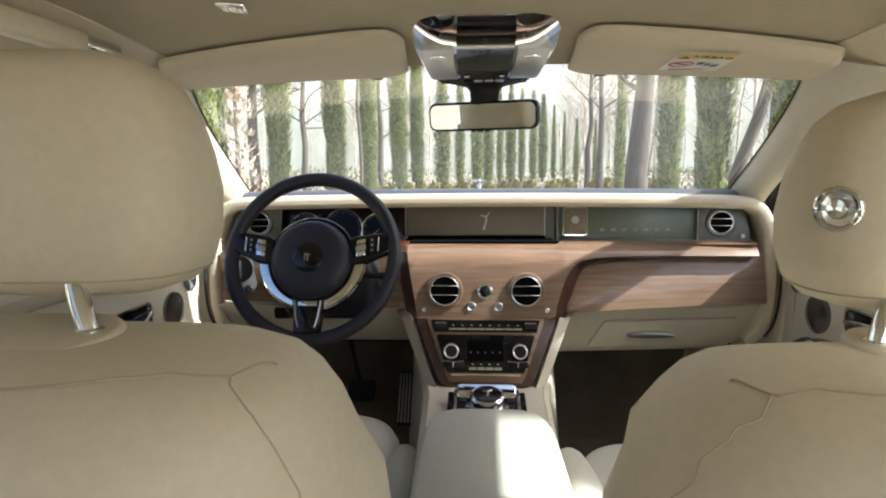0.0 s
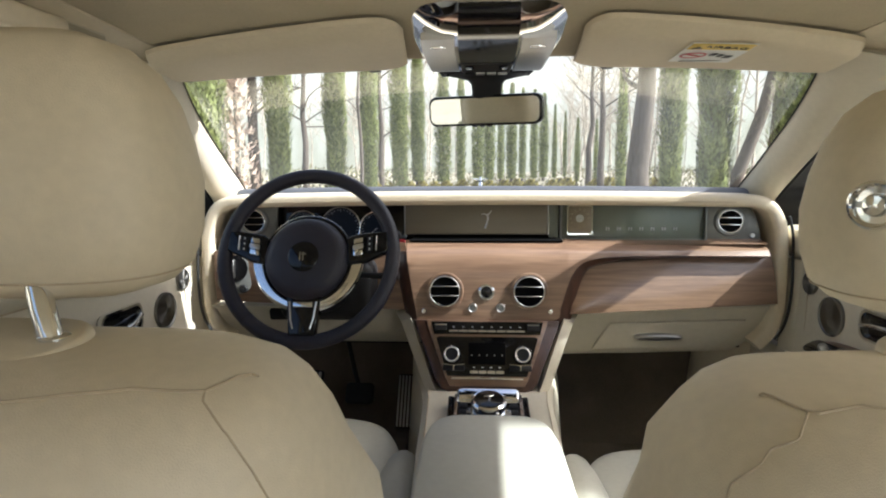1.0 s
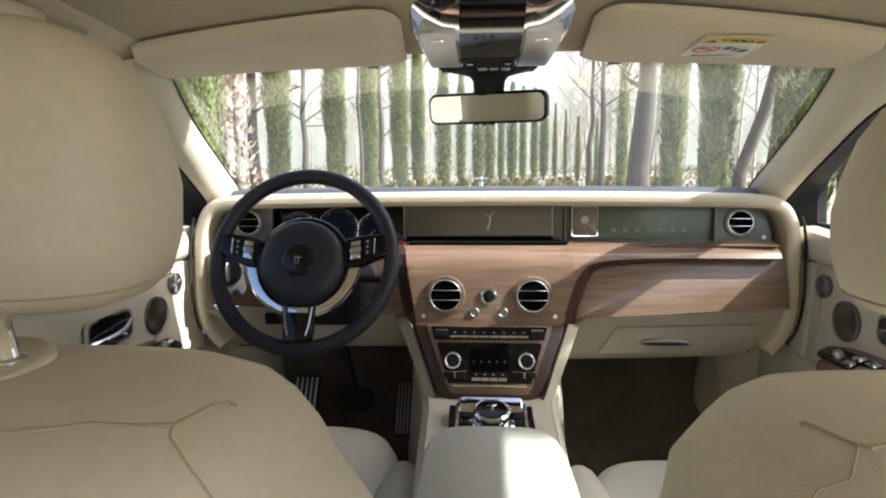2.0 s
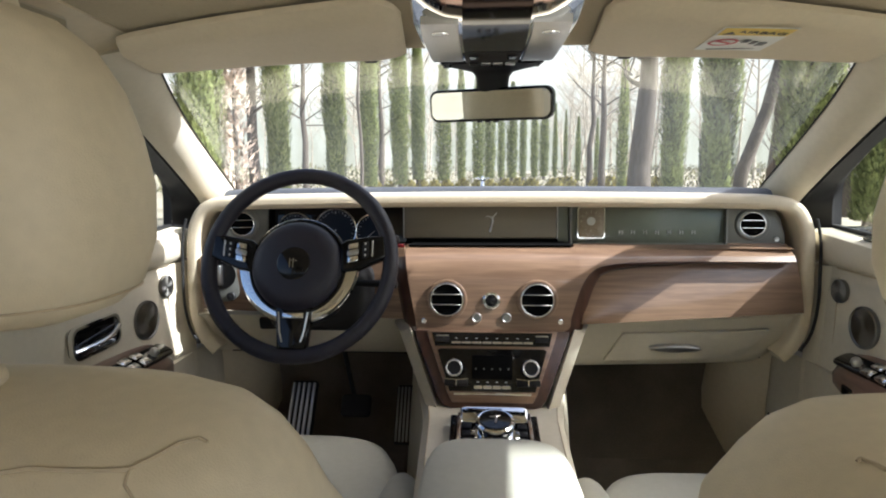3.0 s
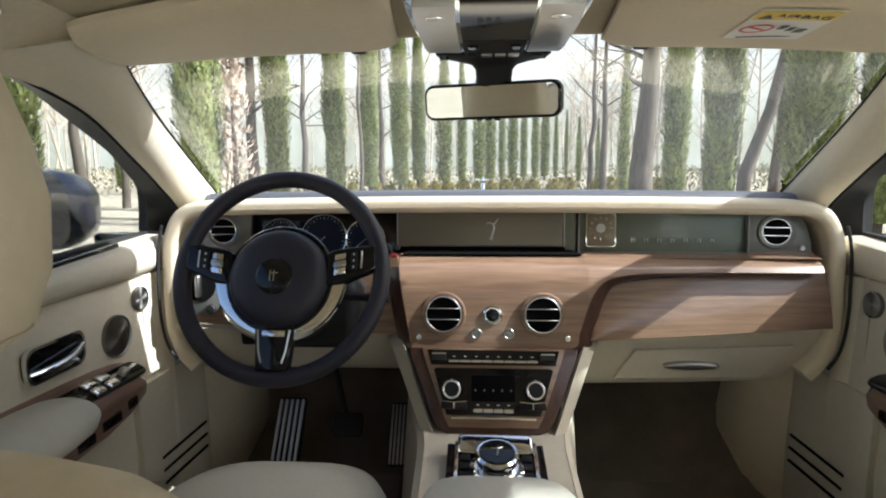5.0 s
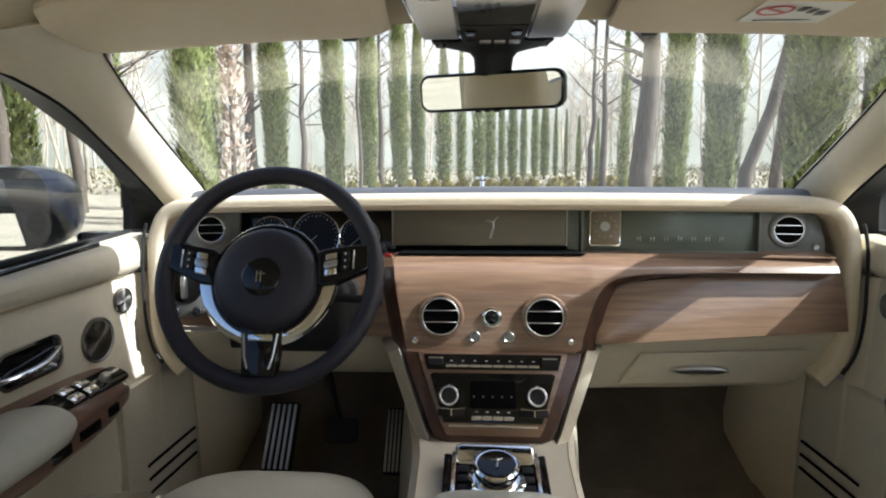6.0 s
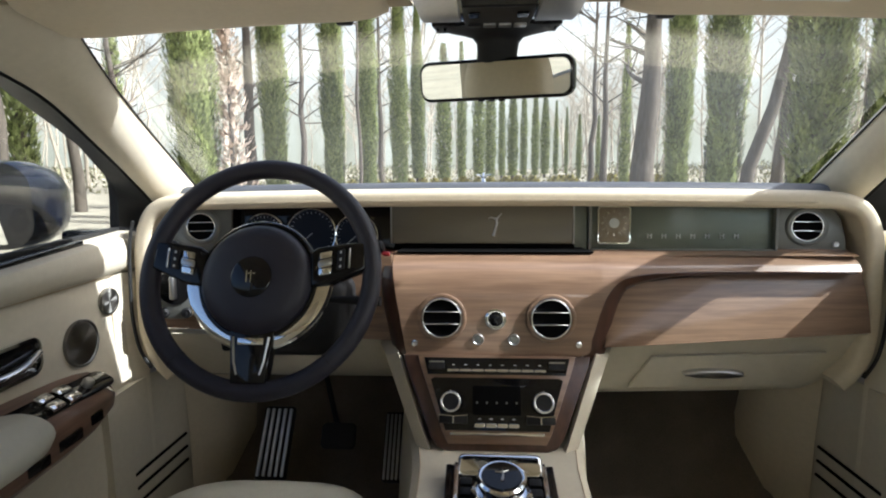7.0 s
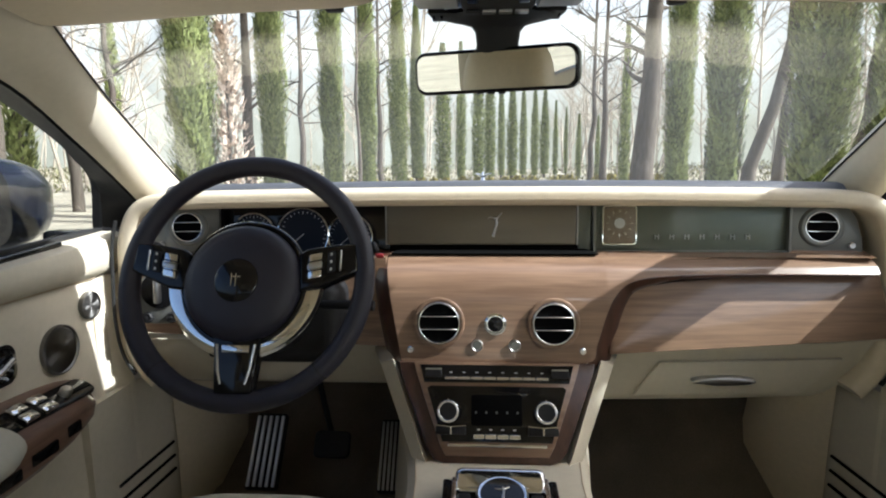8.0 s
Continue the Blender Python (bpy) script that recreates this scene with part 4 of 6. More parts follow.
# column and stalks
part("column", lathe(bmesh.new(), [(0.075, -0.02), (0.082, -0.05), (0.085, -0.16), (0.08, -0.24)], mw @ pose(0, -0.025, 0), 32), BLACK_PLASTIC, W, "black column shroud")
part("shroud", box(bmesh.new(), (-0.395, 1.86, 0.955), (0.235, 0.16, 0.15), 0.03, 4), BLACK_PLASTIC, W, "black shroud round the column")
for sx, k in ((1, 1), (-1, 1)):
    a = mw @ Vector((sx * 0.07, 0.03, -0.07))
    b = mw @ Vector((sx * 0.20, 0.068, -0.06))
    part("stalk", tube(bmesh.new(), spline([a, a.lerp(b, 0.5), a.lerp(b, 0.85), b], 12), [0.007] * 8 + [0.009, 0.011, 0.011, 0.008], 12), BLACK_PLASTIC, W, "black control stalk")
part("lower_stalk", tube(bmesh.new(), [mw @ Vector((0.07, -0.03, -0.06)), mw @ Vector((0.20, -0.035, -0.05))], [0.006, 0.009], 12), BLACK_PLASTIC, W)
part("stalk_tip", box(bmesh.new(), (0.205, 0.052, -0.056), (0.014, 0.007, 0.012), 0.002, 1, mw), RED, W, "small red mark")

# ---- pedals ----
def pedal(name, x, y, z, w, h, lean, label):
    p = thing(name, (x, y, z - h / 2), label, "pedal", "pedals")
    m = Matrix.Translation((x, y, z)) @ pose(0, 0, 0, 90 - lean, 0, 0)
    part("pad", plate(bmesh.new(), rrect(w, h, 0.008, 4), m @ pose(0, 0, -0.012), 0.012, 0.003), RUBBER, p)
    n = 5
    for k in range(n):
        part("rib", box(bmesh.new(), ((k - (n - 1) / 2) * w / n * 0.96, 0, 0.002), (w / n * 0.52, h * 0.93, 0.005), 0.001, 1, m), STEEL, p, "steel rib")
    return p


pedal("foot_rest", -0.538, 2.07, 0.562, 0.078, 0.175, 37, "ribbed steel foot rest in the driver's footwell")
pedal("accelerator_pedal", -0.236, 2.05, 0.568, 0.052, 0.165, 39, "ribbed steel accelerator pedal beside the tunnel")
p = thing("brake_pedal", (-0.37, 2.1, 0.50), "black rubber brake pedal on a black arm", "pedal", "pedals")
part("pad", plate(bmesh.new(), rrect(0.085, 0.062, 0.012, 4), Matrix.Translation((-0.378, 2.08, 0.575)) @ pose(0, 0, 0, 90 - 35, 0, 0), 0.014, 0.004), RUBBER, p)
part("arm", tube(bmesh.new(), spline([(-0.382, 2.10, 0.58), (-0.40, 2.12, 0.63), (-0.43, 2.15, 0.74)], 10), 0.007, 10), BLACK_PLASTIC, p, "black pedal arm")

# ---- rear-view mirror ----
rm = thing("rear_view_mirror", (-0.01, 1.72, 1.43), "black-framed rear-view mirror below the overhead console", "mirror")
mm = Matrix.Translation((-0.011, 1.700, 1.375)) @ pose(0, 0, 0, 90 + 8, 0, -16)
part("housing", plate(bmesh.new(), rrect(0.252, 0.064, 0.018, 6), mm @ pose(0, 0, -0.026), 0.028, 0.006, 3), BLACK_GLOSS, rm, "glossy black housing")
part("glass", plate(bmesh.new(), rrect(0.240, 0.053, 0.014, 6), mm @ pose(0, 0, 0.0018), 0.0015), MIRROR, rm, "mirror glass")
part("stem", loft(bmesh.new(), [[(-0.005 + w * math.cos(a), y + 0.6 * w * math.sin(a), z) for a in [2 * math.pi * i / 20 for i in range(20)]] for w, y, z in ((0.034, 1.715, 1.398), (0.031, 1.70, 1.412), (0.033, 1.695, 1.428), (0.040, 1.69, 1.436), (0.062, 1.682, 1.441), (0.080, 1.675, 1.4435))]), BLACK_PLASTIC, rm, "black stem")
bm = bmesh.new()
for k in range(3):
    lathe(bm, [(0.006, 0), (0.005, -0.003), (0.001, -0.0035)], Matrix.Translation((-0.030 + 0.016 * k, 1.695, 1.3435)), 14)
part("sensor_pips", bm, BLACK_PLASTIC, rm)

# ---- overhead console ----
oc = thing("overhead_console", (-0.01, 1.45, 1.47), "chrome and black overhead console with reading lights", "console")


def oc_z(y):
    return lerp([(1.31, 1.490), (1.34, 1.474), (1.40, 1.463), (1.50, 1.452), (1.60, 1.443), (1.67, 1.4400)], y)


def oc_strip(x0, x1, ya, yb, dz, n=14, crown=0.0, w2=None):
    g = []
    for y in np.linspace(ya, yb, n):
        k = lerp([(1.31, 0.90), (1.36, 0.97), (1.48, 1.02), (1.60, 0.97), (1.68, 0.84)], y)
        g.append([(-0.008 + k * (x0 + (x1 - x0) * i / 10), y, oc_z(y) + dz + crown * (2 * i / 10 - 1) ** 4) for i in range(11)])
    return slab(bmesh.new(), g, (0, 0, 0.012))


part("chrome_shell", oc_strip(-0.126, 0.126, 1.315, 1.672, 0.004, 18, 0.02), CHROME, oc, "polished chrome shell")
part("dark_centre", oc_strip(-0.050, 0.050, 1.318, 1.55, 0.0, 14), BLACK_GLOSS, oc, "glossy black centre strip")
for sx in (-1, 1):
    a = oc_strip(sx * 0.056, sx * 0.112, 1.42, 1.62, 0.001, 12)
    lamp = part("reading_light", a, STEEL, oc, "satin grey reading light panel")
    part("light_switch", plate(bmesh.new(), ngon(0.014, 20, 0, 0, 0.007), Matrix.Translation((sx * 0.085 - 0.008, 1.46, oc_z(1.46) + 0.002)) @ pose(0, 0, 0, 180, 0, 0), 0.003, 0.001), CHROME, lamp)
part("switch_panel", oc_strip(-0.050, 0.050, 1.56, 1.648, 0.0005, 8), BLACK_PLASTIC, oc, "black switch panel")
for k in range(4):
    part("switch", box(bmesh.new(), (-0.041 + 0.022 * k, 1.632, oc_z(1.632) - 0.001), (0.018, 0.014, 0.004), 0.001, 1), STEEL if k else BLACK_PLASTIC, oc)
for sx in (-1, 1):
    part("switch", box(bmesh.new(), (-0.008 + sx * 0.033, 1.585, oc_z(1.585) - 0.001), (0.016, 0.022, 0.003), 0.001, 1), BLACK_GLOSS, oc)
bm = bmesh.new()
for sx in (-1, 1):
    for k in range(5):
        box(bm, (-0.008 + sx * (0.045 + 0.011 * k), 1.676, 1.4415 + 0.0015 * k), (0.004, 0.016, 0.004), 0.001, 1)
part("vent_slits", bm, BLACK_DEEP, oc)
part("front_skirt", oc_strip(-0.110, 0.110, 1.655, 1.70, 0.006, 6), BLACK_PLASTIC, oc)


# ---- roof, pillars, glass ----
def roof_z(x, y):
    f = max(0.0, min(1.0, (y - 1.15) / 0.5))
    return 1.500 - 0.024 * f * f * (3 - 2 * f) - 0.024 * abs(x / 0.66) ** 3.0


xs = np.linspace(-0.70, 0.70, 41)
bm = bmesh.new()
slab(bm, [[(x, y, roof_z(x, y)) for x in xs] for y in [-1.42, -1.0, -0.4, 0, 0.3, 0.6, 0.8, 1.0, 1.15, 1.25, 1.35, 1.45, 1.55, 1.62, 1.655 ]], (0, 0, 0.05))
solo("ceiling", bm, LINING, (0, 0, 1.5), "cream cloth headliner under the roof", "ceiling", kind="structure")
solo("roof_skin", slab(bmesh.new(), [[(x, y, roof_z(x, y) + 0.055) for x in np.linspace(-0.78, 0.78, 15)] for y in (-1.46, -1, 0, 1, 1.5, 1.66)], (0, 0, 0.02)), PAINT, (0, 0, 1.56), "dark blue painted car roof", "roof", kind="structure")

# Unseen extension of the roof edge, added to keep sun off the driver's door.
solo("sun_block_strip", slab(bmesh.new(), [[(x, y, z) for x in np.linspace(-0.56, 0.42, 9)] for y, z in ((1.62, 1.53), (1.69, 1.522), (1.75, 1.508))], (0, 0, 0.012)), PAINT, (0, 1.69, 1.51), "unseen dark strip above the windscreen, added to block the sun", "roof", kind="structure")
I_EDGE = [(0.725, 2.20, 1.13), (0.707, 2.10, 1.19), (0.700, 1.98, 1.262), (0.688, 1.85, 1.335), (0.668, 1.74, 1.390), (0.640, 1.64, 1.434), (0.60, 1.54, 1.462)]
O_EDGE = [(0.775, 2.10, 1.085), (0.752, 1.99, 1.16), (0.748, 1.90, 1.222), (0.745, 1.80, 1.285), (0.742, 1.68, 1.355), (0.736, 1.55, 1.392), (0.725, 1.42, 1.414)]
W_EDGE = [(0.824, 1.966, 1.09), (0.822, 1.968, 1.188), (0.82, 1.92, 1.235), (0.82, 1.85, 1.288), (0.82, 1.72, 1.355), (0.815, 1.60, 1.408), (0.805, 1.46, 1.435)]
for sx, nm in ((-1, "left"), (1, "right")):
    I = [Vector((sx * x, y, z)) for x, y, z in spline(I_EDGE, 26)]
    O = [Vector((sx * x, y, z)) for x, y, z in spline(O_EDGE, 26)]
    Wd = [Vector((sx * x, y, z)) for x, y, z in spline(W_EDGE, 26)]
    bm = bmesh.new()
    rings = []
    for a, b in zip(I, O):
        mid = a.lerp(b, 0.5) + Vector((-sx * 0.016, -0.022, -0.006))
        q1, q3 = a.lerp(b, 0.2) + Vector((-sx * 0.012, -0.016, -0.002)), a.lerp(b, 0.8) + Vector((-sx * 0.010, -0.016, -0.004))
        outw = Vector((sx * 0.035, 0.03, 0.028))
        rings.append([a, q1, mid, q3, b, b + outw, a + outw])
    loft(bm, rings)
    pil = solo("pillar_" + nm, bm, LEATHER_DOOR, (sx * 0.7, 1.85, 1.2), "cream-trimmed windscreen pillar", "pillar", kind="structure")
    part("glass_seal", tube(bmesh.new(), [p + Vector((-sx * 0.002, -0.002, 0)) for p in I], 0.0018, 8), RUBBER, pil)
    # roof rail from the pillar back
    bm = bmesh.new()
    rings = []
    for y, dx in ((1.56, 0), (1.42, 0), (1.2, -0.004), (0.9, -0.008), (0.4, -0.01), (-0.4, -0.01), (-1.6, -0.01)):
        f = min(1, (1.56 - y) / 0.3)
        xo, zo = 0.737 - 0.017 * f + dx, 1.389 + 0.031 * f
        rings.append([(sx * 0.592, y, roof_z(0.592, y) - 0.002), (sx * (0.64), y, roof_z(0.64, y) - 0.012), (sx * (0.69), y, zo + 0.014), (sx * xo, y, zo), (sx * (xo + 0.045), y, zo + 0.02), (sx * 0.70, y, 1.53), (sx * 0.60, y, 1.53)])
    loft(bm, rings)
    solo("roof_rail_" + nm, bm, LEATHER, (sx * 0.7, 1.0, 1.4), "cream roof rail trim over the door", "trim", kind="structure")
    # black door frame round the window
    bm = bmesh.new()
    rings = [[b, b.lerp(w, 0.35) + Vector((-sx * 0.006, 0, 0)), w, w + Vector((sx * 0.03, 0.015, 0.02)), b + Vector((sx * 0.02, 0.02, 0.03))] for b, w in zip([o + Vector((sx * 0.004, 0, -0.004)) for o in O], Wd)]
    for y in (1.2, 0.9, 0.4, -0.4, -1.6):
        rings.append([Vector((sx * 0.728, y, 1.418)), Vector((sx * 0.75, y, 1.424)), Vector((sx * 0.80, y, 1.442)), Vector((sx * 0.83, y, 1.46)), Vector((sx * 0.75, y, 1.46))])
    loft(bm, rings)
    solo("window_frame_" + nm, bm, BLACK_PLASTIC, (sx * 0.78, 1.5, 1.3), "black side window frame", "window frame", kind="structure")
    # glass of the side
    bm = bmesh.new()
    slab(bm, [[(sx * 0.832, y, 1.07), (sx * 0.822, y, zt)] for y, zt in ((2.03, 1.16), (1.97, 1.20), (1.85, 1.30), (1.72, 1.37), (1.6, 1.42), (1.4, 1.45), (0.9, 1.46), (0.2, 1.46), (-0.6, 1.46))], (sx * 0.004, 0, 0))
    wg = solo("window_" + nm, bm, GLASS, (sx * 0.83, 1.2, 1.1), "clear side window glass", "window", kind="structure")
    # middle pillar
    solo("middle_pillar_" + nm, box(bmesh.new(), (sx * 0.775, 0.52, 0.95), (0.07, 0.16, 1.2), 0.02), LEATHER, (sx * 0.775, 0.52, 0.36), "cream middle pillar trim", "pillar", kind="structure")
    # grab handle above the door
    gh = thing("grab_handle", (sx * 0.635, 1.24, 1.46), "cream grab handle with bright metal ends above the door", "grab handle", "grab handles")
    part("handle_bar", box(bmesh.new(), (sx * 0.622, 1.13, 1.449), (0.036, 0.27, 0.034), 0.010, 3), LEATHER, gh)
    for yy in (0.97, 1.30):
        part("handle_end", box(bmesh.new(), (sx * 0.618, yy, 1.452), (0.030, 0.085, 0.022), 0.006, 3), CHROME, gh, "bright metal end")

bm = bmesh.new()
rows = []
for z, y0 in ((1.15, 2.34), (1.22, 2.14), (1.30, 1.985), (1.38, 1.82), (1.44, 1.69), (1.475, 1.61)):
    hw = lerp([(1.15, 0.74), (1.30, 0.71), (1.44, 0.66), (1.475, 0.62)], z)
    rows.append([(hw * u, y0 + 0.07 * (1 - u * u), z + 0.012 * (1 - u * u)) for u in np.linspace(-1, 1, 21)])
slab(bm, rows, (0, 0.006, 0.004))
ws = solo("windscreen", bm, SCREEN_GLASS, (0, 2.0, 1.3), "clear curved windscreen glass", "windscreen", kind="structure")
ws.visible_shadow = False


# ---- sun visors ----
def visor(sx):
    v = thing("sun_visor", (sx * 0.4, 1.5, 1.47), "padded cream sun visor folded against the roof" + ("" if sx < 0 else " with a warning label"), "sun visor", "sun visors")
    rear = spline([(0.148, 1.42, 0), (0.160, 1.378, 0), (0.20, 1.362, 0), (0.36, 1.392, 0), (0.50, 1.422, 0), (0.585, 1.442, 0), (0.612, 1.460, 0), (0.622, 1.50, 0)], 40)
    front = spline([(0.165, 1.63, 0), (0.20, 1.648, 0), (0.30, 1.652, 0), (0.42, 1.650, 0), (0.53, 1.645, 0), (0.60, 1.635, 0), (0.635, 1.61, 0), (0.632, 1.56, 0)], 40)
    grid = []
    for i in range(13):
        f = i / 12
        row = []
        for k, (a, b) in enumerate(zip(rear, front)):
            u = k / 39
            q = a.lerp(b, f)
            puff = 0.016 * min(1, math.sin(math.pi * f) * 2.6) ** 0.6 * min(1, 4.0 * min(u, 1 - u) + 0.25)
            row.append((sx * q.x, q.y, roof_z(q.x, q.y) - 0.014 - puff))
        grid.append(row)
    bm = bmesh.new()
    slab(bm, grid, (0, 0, 0.008))
    part("pad", bm, VISOR, v, "padded visor")
    part("pivot_clip", box(bmesh.new(), (sx * 0.236, 1.652, 1.456), (0.026, 0.016, 0.012), 0.004, 2), BLACK_PLASTIC, v, "small dark clip")
    return v


visor(-1)
vr = visor(1)


def vz(x, y):
    return roof_z(x, y) - 0.0312


def lx(x):
    return 0.322 + (x - 0.339) * 1.325


def ly(y):
    return 1.425 + (y - 1.444) * 1.6


def sticker(x0, x1, y0, y1, dz, material, name):
    bm = bmesh.new()
    x0, x1, y0, y1 = lx(x0), lx(x1), ly(y0), ly(y1)
    slab(bm, [[(x, y, vz(x, y) - dz) for x in np.linspace(x0, x1, 8)] for y in np.linspace(y0, y1, 5)], (0, 0, 0.0006))
    return part(name, bm, material, vr)


tagged(sticker(0.339, 0.419, 1.444, 1.520, 0.001, WHITE, "warning_label"), "white and yellow warning label")
sticker(0.341, 0.417, 1.446, 1.466, 0.0022, YELLOW, "label_band")


def word(text, x, y, size, parent):
    x, y = lx(x), ly(y)
    cu = bpy.data.curves.new("word", 'FONT')
    cu.body, cu.size, cu.extrude = text, size, 0.0003
    cu.align_x, cu.align_y = 'CENTER', 'CENTER'
    ob = new("lettering", cu)
    ob.data.materials.append(INK)
    ob.parent = parent
    ob.matrix_basis = Matrix.Translation(Vector((x, y, vz(x, y) - 0.0032)) - BASE[parent]) @ pose(0, 0, 0, 180, 4, 0)
    return ob


word("AIRBAG", 0.3855, 1.456, 0.020, vr)
bm = bmesh.new()
mb = Matrix.Translation((lx(0.359), ly(1.489), vz(lx(0.359), ly(1.489)) - 0.0022))
torus(bm, mb, 0.020, 0.0024, 32, 6, 0.3)
box(bm, (0, 0, 0), (0.038, 0.004, 0.001), 0, 1, mb @ pose(0, 0, 0, 0, 0, 35))
part("ban_sign", bm, RED, vr)
bm = bmesh.new()
for k, (x, w) in enumerate(((0.3826, 0.010), (0.3934, 0.008), (0.405, 0.013))):
    box(bm, (lx(x), ly(1.489 + 0.005 * (k - 1)), vz(lx(x), ly(1.489)) - 0.002), (w, 0.018, 0.0008), 0.0002, 1)
box(bm, (lx(0.379), ly(1.512), vz(lx(0.379), ly(1.512)) - 0.002), (0.076, 0.003, 0.0008), 0, 1)
part("label_print", bm, INK, vr)
bm = bmesh.new()
plate(bm, [(-0.009, 0), (0.009, 0), (0, 0.015)], Matrix.Translation((lx(0.351), ly(1.461), vz(lx(0.351), ly(1.461)) - 0.003)) @ pose(0, 0, 0, 180, 0, 0), 0.0006)
part("warning_triangle", bm, INK, vr)
# roof lamp
rl = thing("roof_lamp", (-0.376, 1.246, 1.49), "small chrome-rimmed roof lamp in the headliner", "lamp")
mz = Matrix.Translation((-0.376, 1.246, roof_z(0.376, 1.246) + 0.001)) @ pose(0, 0, 0, 180, 5, 8)
part("rim", plate(bmesh.new(), rrect(0.042, 0.036, 0.004, 3), mz, 0.005, 0.002), CHROME, rl)
for k in range(3):
    part("lens_bar", box(bmesh.new(), (-0.011 + 0.011 * k, 0, 0.0055), (0.008, 0.024, 0.002), 0.0006, 1, mz), STEEL, rl)


# ---- doors ----
def door(sx):
    d = thing("front_door", (sx * 0.80, 1.4, 0.36), "closed cream leather front door with walnut switch pod and speakers", "car door", "front doors")

    def P(x, y, z):
        return (sx * x, y, z)
    # main card
    rows = []
    for z, x in ((0.38, 0.80), (0.50, 0.80), (0.62, 0.79), (0.74, 0.793), (0.86, 0.797), (0.96, 0.800), (1.018, 0.803), (1.026, 0.808)):
        rows.append([P(x - 0.012 * max(0, (y - 1.7) / 0.25), y, z) for y in (0.60, 0.9, 1.2, 1.45, 1.6, 1.75, 1.85, 1.905)])
    part("door_card", slab(bmesh.new(), rows, (sx * 0.03, 0, 0)), LEATHER_DOOR, d, "cream leather door card")
    # front return edge, curving outward to the hinge
    rows = []
    for z in (0.42, 0.6, 0.8, 0.95, 1.02):
        rows.append([P(0.786, 1.905, z), P(0.775, 1.925, z), P(0.768, 1.945, z), P(0.775, 1.955, z), P(0.80, 1.962, z)])
    part("door_edge", slab(bmesh.new(), rows, (sx * 0.02, -0.01, 0)), LEATHER_DOOR, d)
    # top roll below the glass
    bm = bmesh.new()
    rings = []
    for y in (0.60, 1.0, 1.4, 1.65, 1.85, 1.93, 1.965):
        rise = 0.04 * max(0, (y - 1.3) / 0.65) ** 1.2
        zt = 1.066 + rise * 0.9
        rings.append([P(0.805, y, 1.018), P(0.786, y, 1.024), P(0.772, y, 1.038), P(0.768, y, 1.050 + rise * 0.5), P(0.775, y, zt - 0.006), P(0.79, y, zt), P(0.835, y, zt + 0.001), P(0.84, y, 1.02)])
    loft(bm, rings)
    part("top_roll", bm, LEATHER_DOOR, d, "rounded cream leather top roll")
    part("belt_trim", box(bmesh.new(), (0, 0, 0), (0.03, 0.42, 0.010), 0.003, 2, Matrix.Translation((sx * 0.808, 1.60, 1.083)) @ pose(0, 0, 0, 4, 0, 0)), BLACK_GLOSS, d, "glossy dark strip along the glass")
    part("belt_seal", box(bmesh.new(), (0, 0, 0), (0.016, 1.36, 0.010), 0.003, 2, Matrix.Translation((sx * 0.832, 1.34, 1.080)) @ pose(0, 0, 0, 2.4, 0, 0)), RUBBER, d)
    part("card_seam", tube(bmesh.new(), [P(0.7895, 1.868, z) for z in (0.45, 0.7, 0.85, 1.0)], 0.0013, 6), SEAM, d)
    part("belt_seam", tube(bmesh.new(), spline([P(0.8035, 0.7, 1.0185), P(0.801, 1.3, 1.0185), P(0.799, 1.65, 1.0195), P(0.792, 1.88, 1.021)], 20), 0.003, 8), SEAM, d)
    # speakers
    for y, z, r in ((1.860, 0.970, 0.026), (1.776, 0.908, 0.044)):
        m = Matrix.Translation(P(0.796 - 0.012 * max(0, (y - 1.7) / 0.25), y, z)) @ Matrix.Rotation(radians(-sx * 90), 4, 'Y') @ pose(0, 0, 0, 0, 0, 0)
        part("speaker", lathe(bmesh.new(), [(r * 1.04, -0.006), (r * 1.04, 0.003), (r * 0.98, 0.004), (r * 0.93, 0.001)] + [(r * (0.90 - 0.88 * q / 18), 0.0015 + 0.0007 * (q % 2)) for q in range(19)], m, 40), SPEAKER, d, "round brushed metal speaker grille")
    # release handle in a bright oval
    m = Matrix.Translation(P(0.794, 1.598, 0.924)) @ Matrix.Rotation(radians(-sx * 90), 4, 'Y') @ Matrix.Rotation(radians(90 - sx * 0), 4, 'Z')
    hp = [(x, y) for x, y in rrect(0.142, 0.062, 0.02, 7)]
    hb = part("handle_bowl", plate(bmesh.new(), hp, m @ pose(0, 0, -0.004), 0.006, 0.001), BLACK_GLOSS, d, "dark handle bowl")
    part("bowl_rim", hoop(bmesh.new(), [[m @ Vector((x * k, y * k2, h)) for x, y in hp] for k, k2, h in ((1.03, 1.08, 0), (1.02, 1.06, 0.008), (0.95, 0.88, 0.008), (0.93, 0.84, 0))]), CHROME, hb, "chrome oval rim")
    part("release_lever", tube(bmesh.new(), spline([m @ Vector(p) for p in ((-0.066, -0.012, 0.004), (-0.03, -0.010, 0.014), (0.02, -0.006, 0.016), (0.064, 0.004, 0.006))], 14), 0.0085, 12, False, 0.6), CHROME, hb, "chrome release lever")
    # walnut pod with switches, and the padded armrest behind it
    bm = bmesh.new()
    rings = []
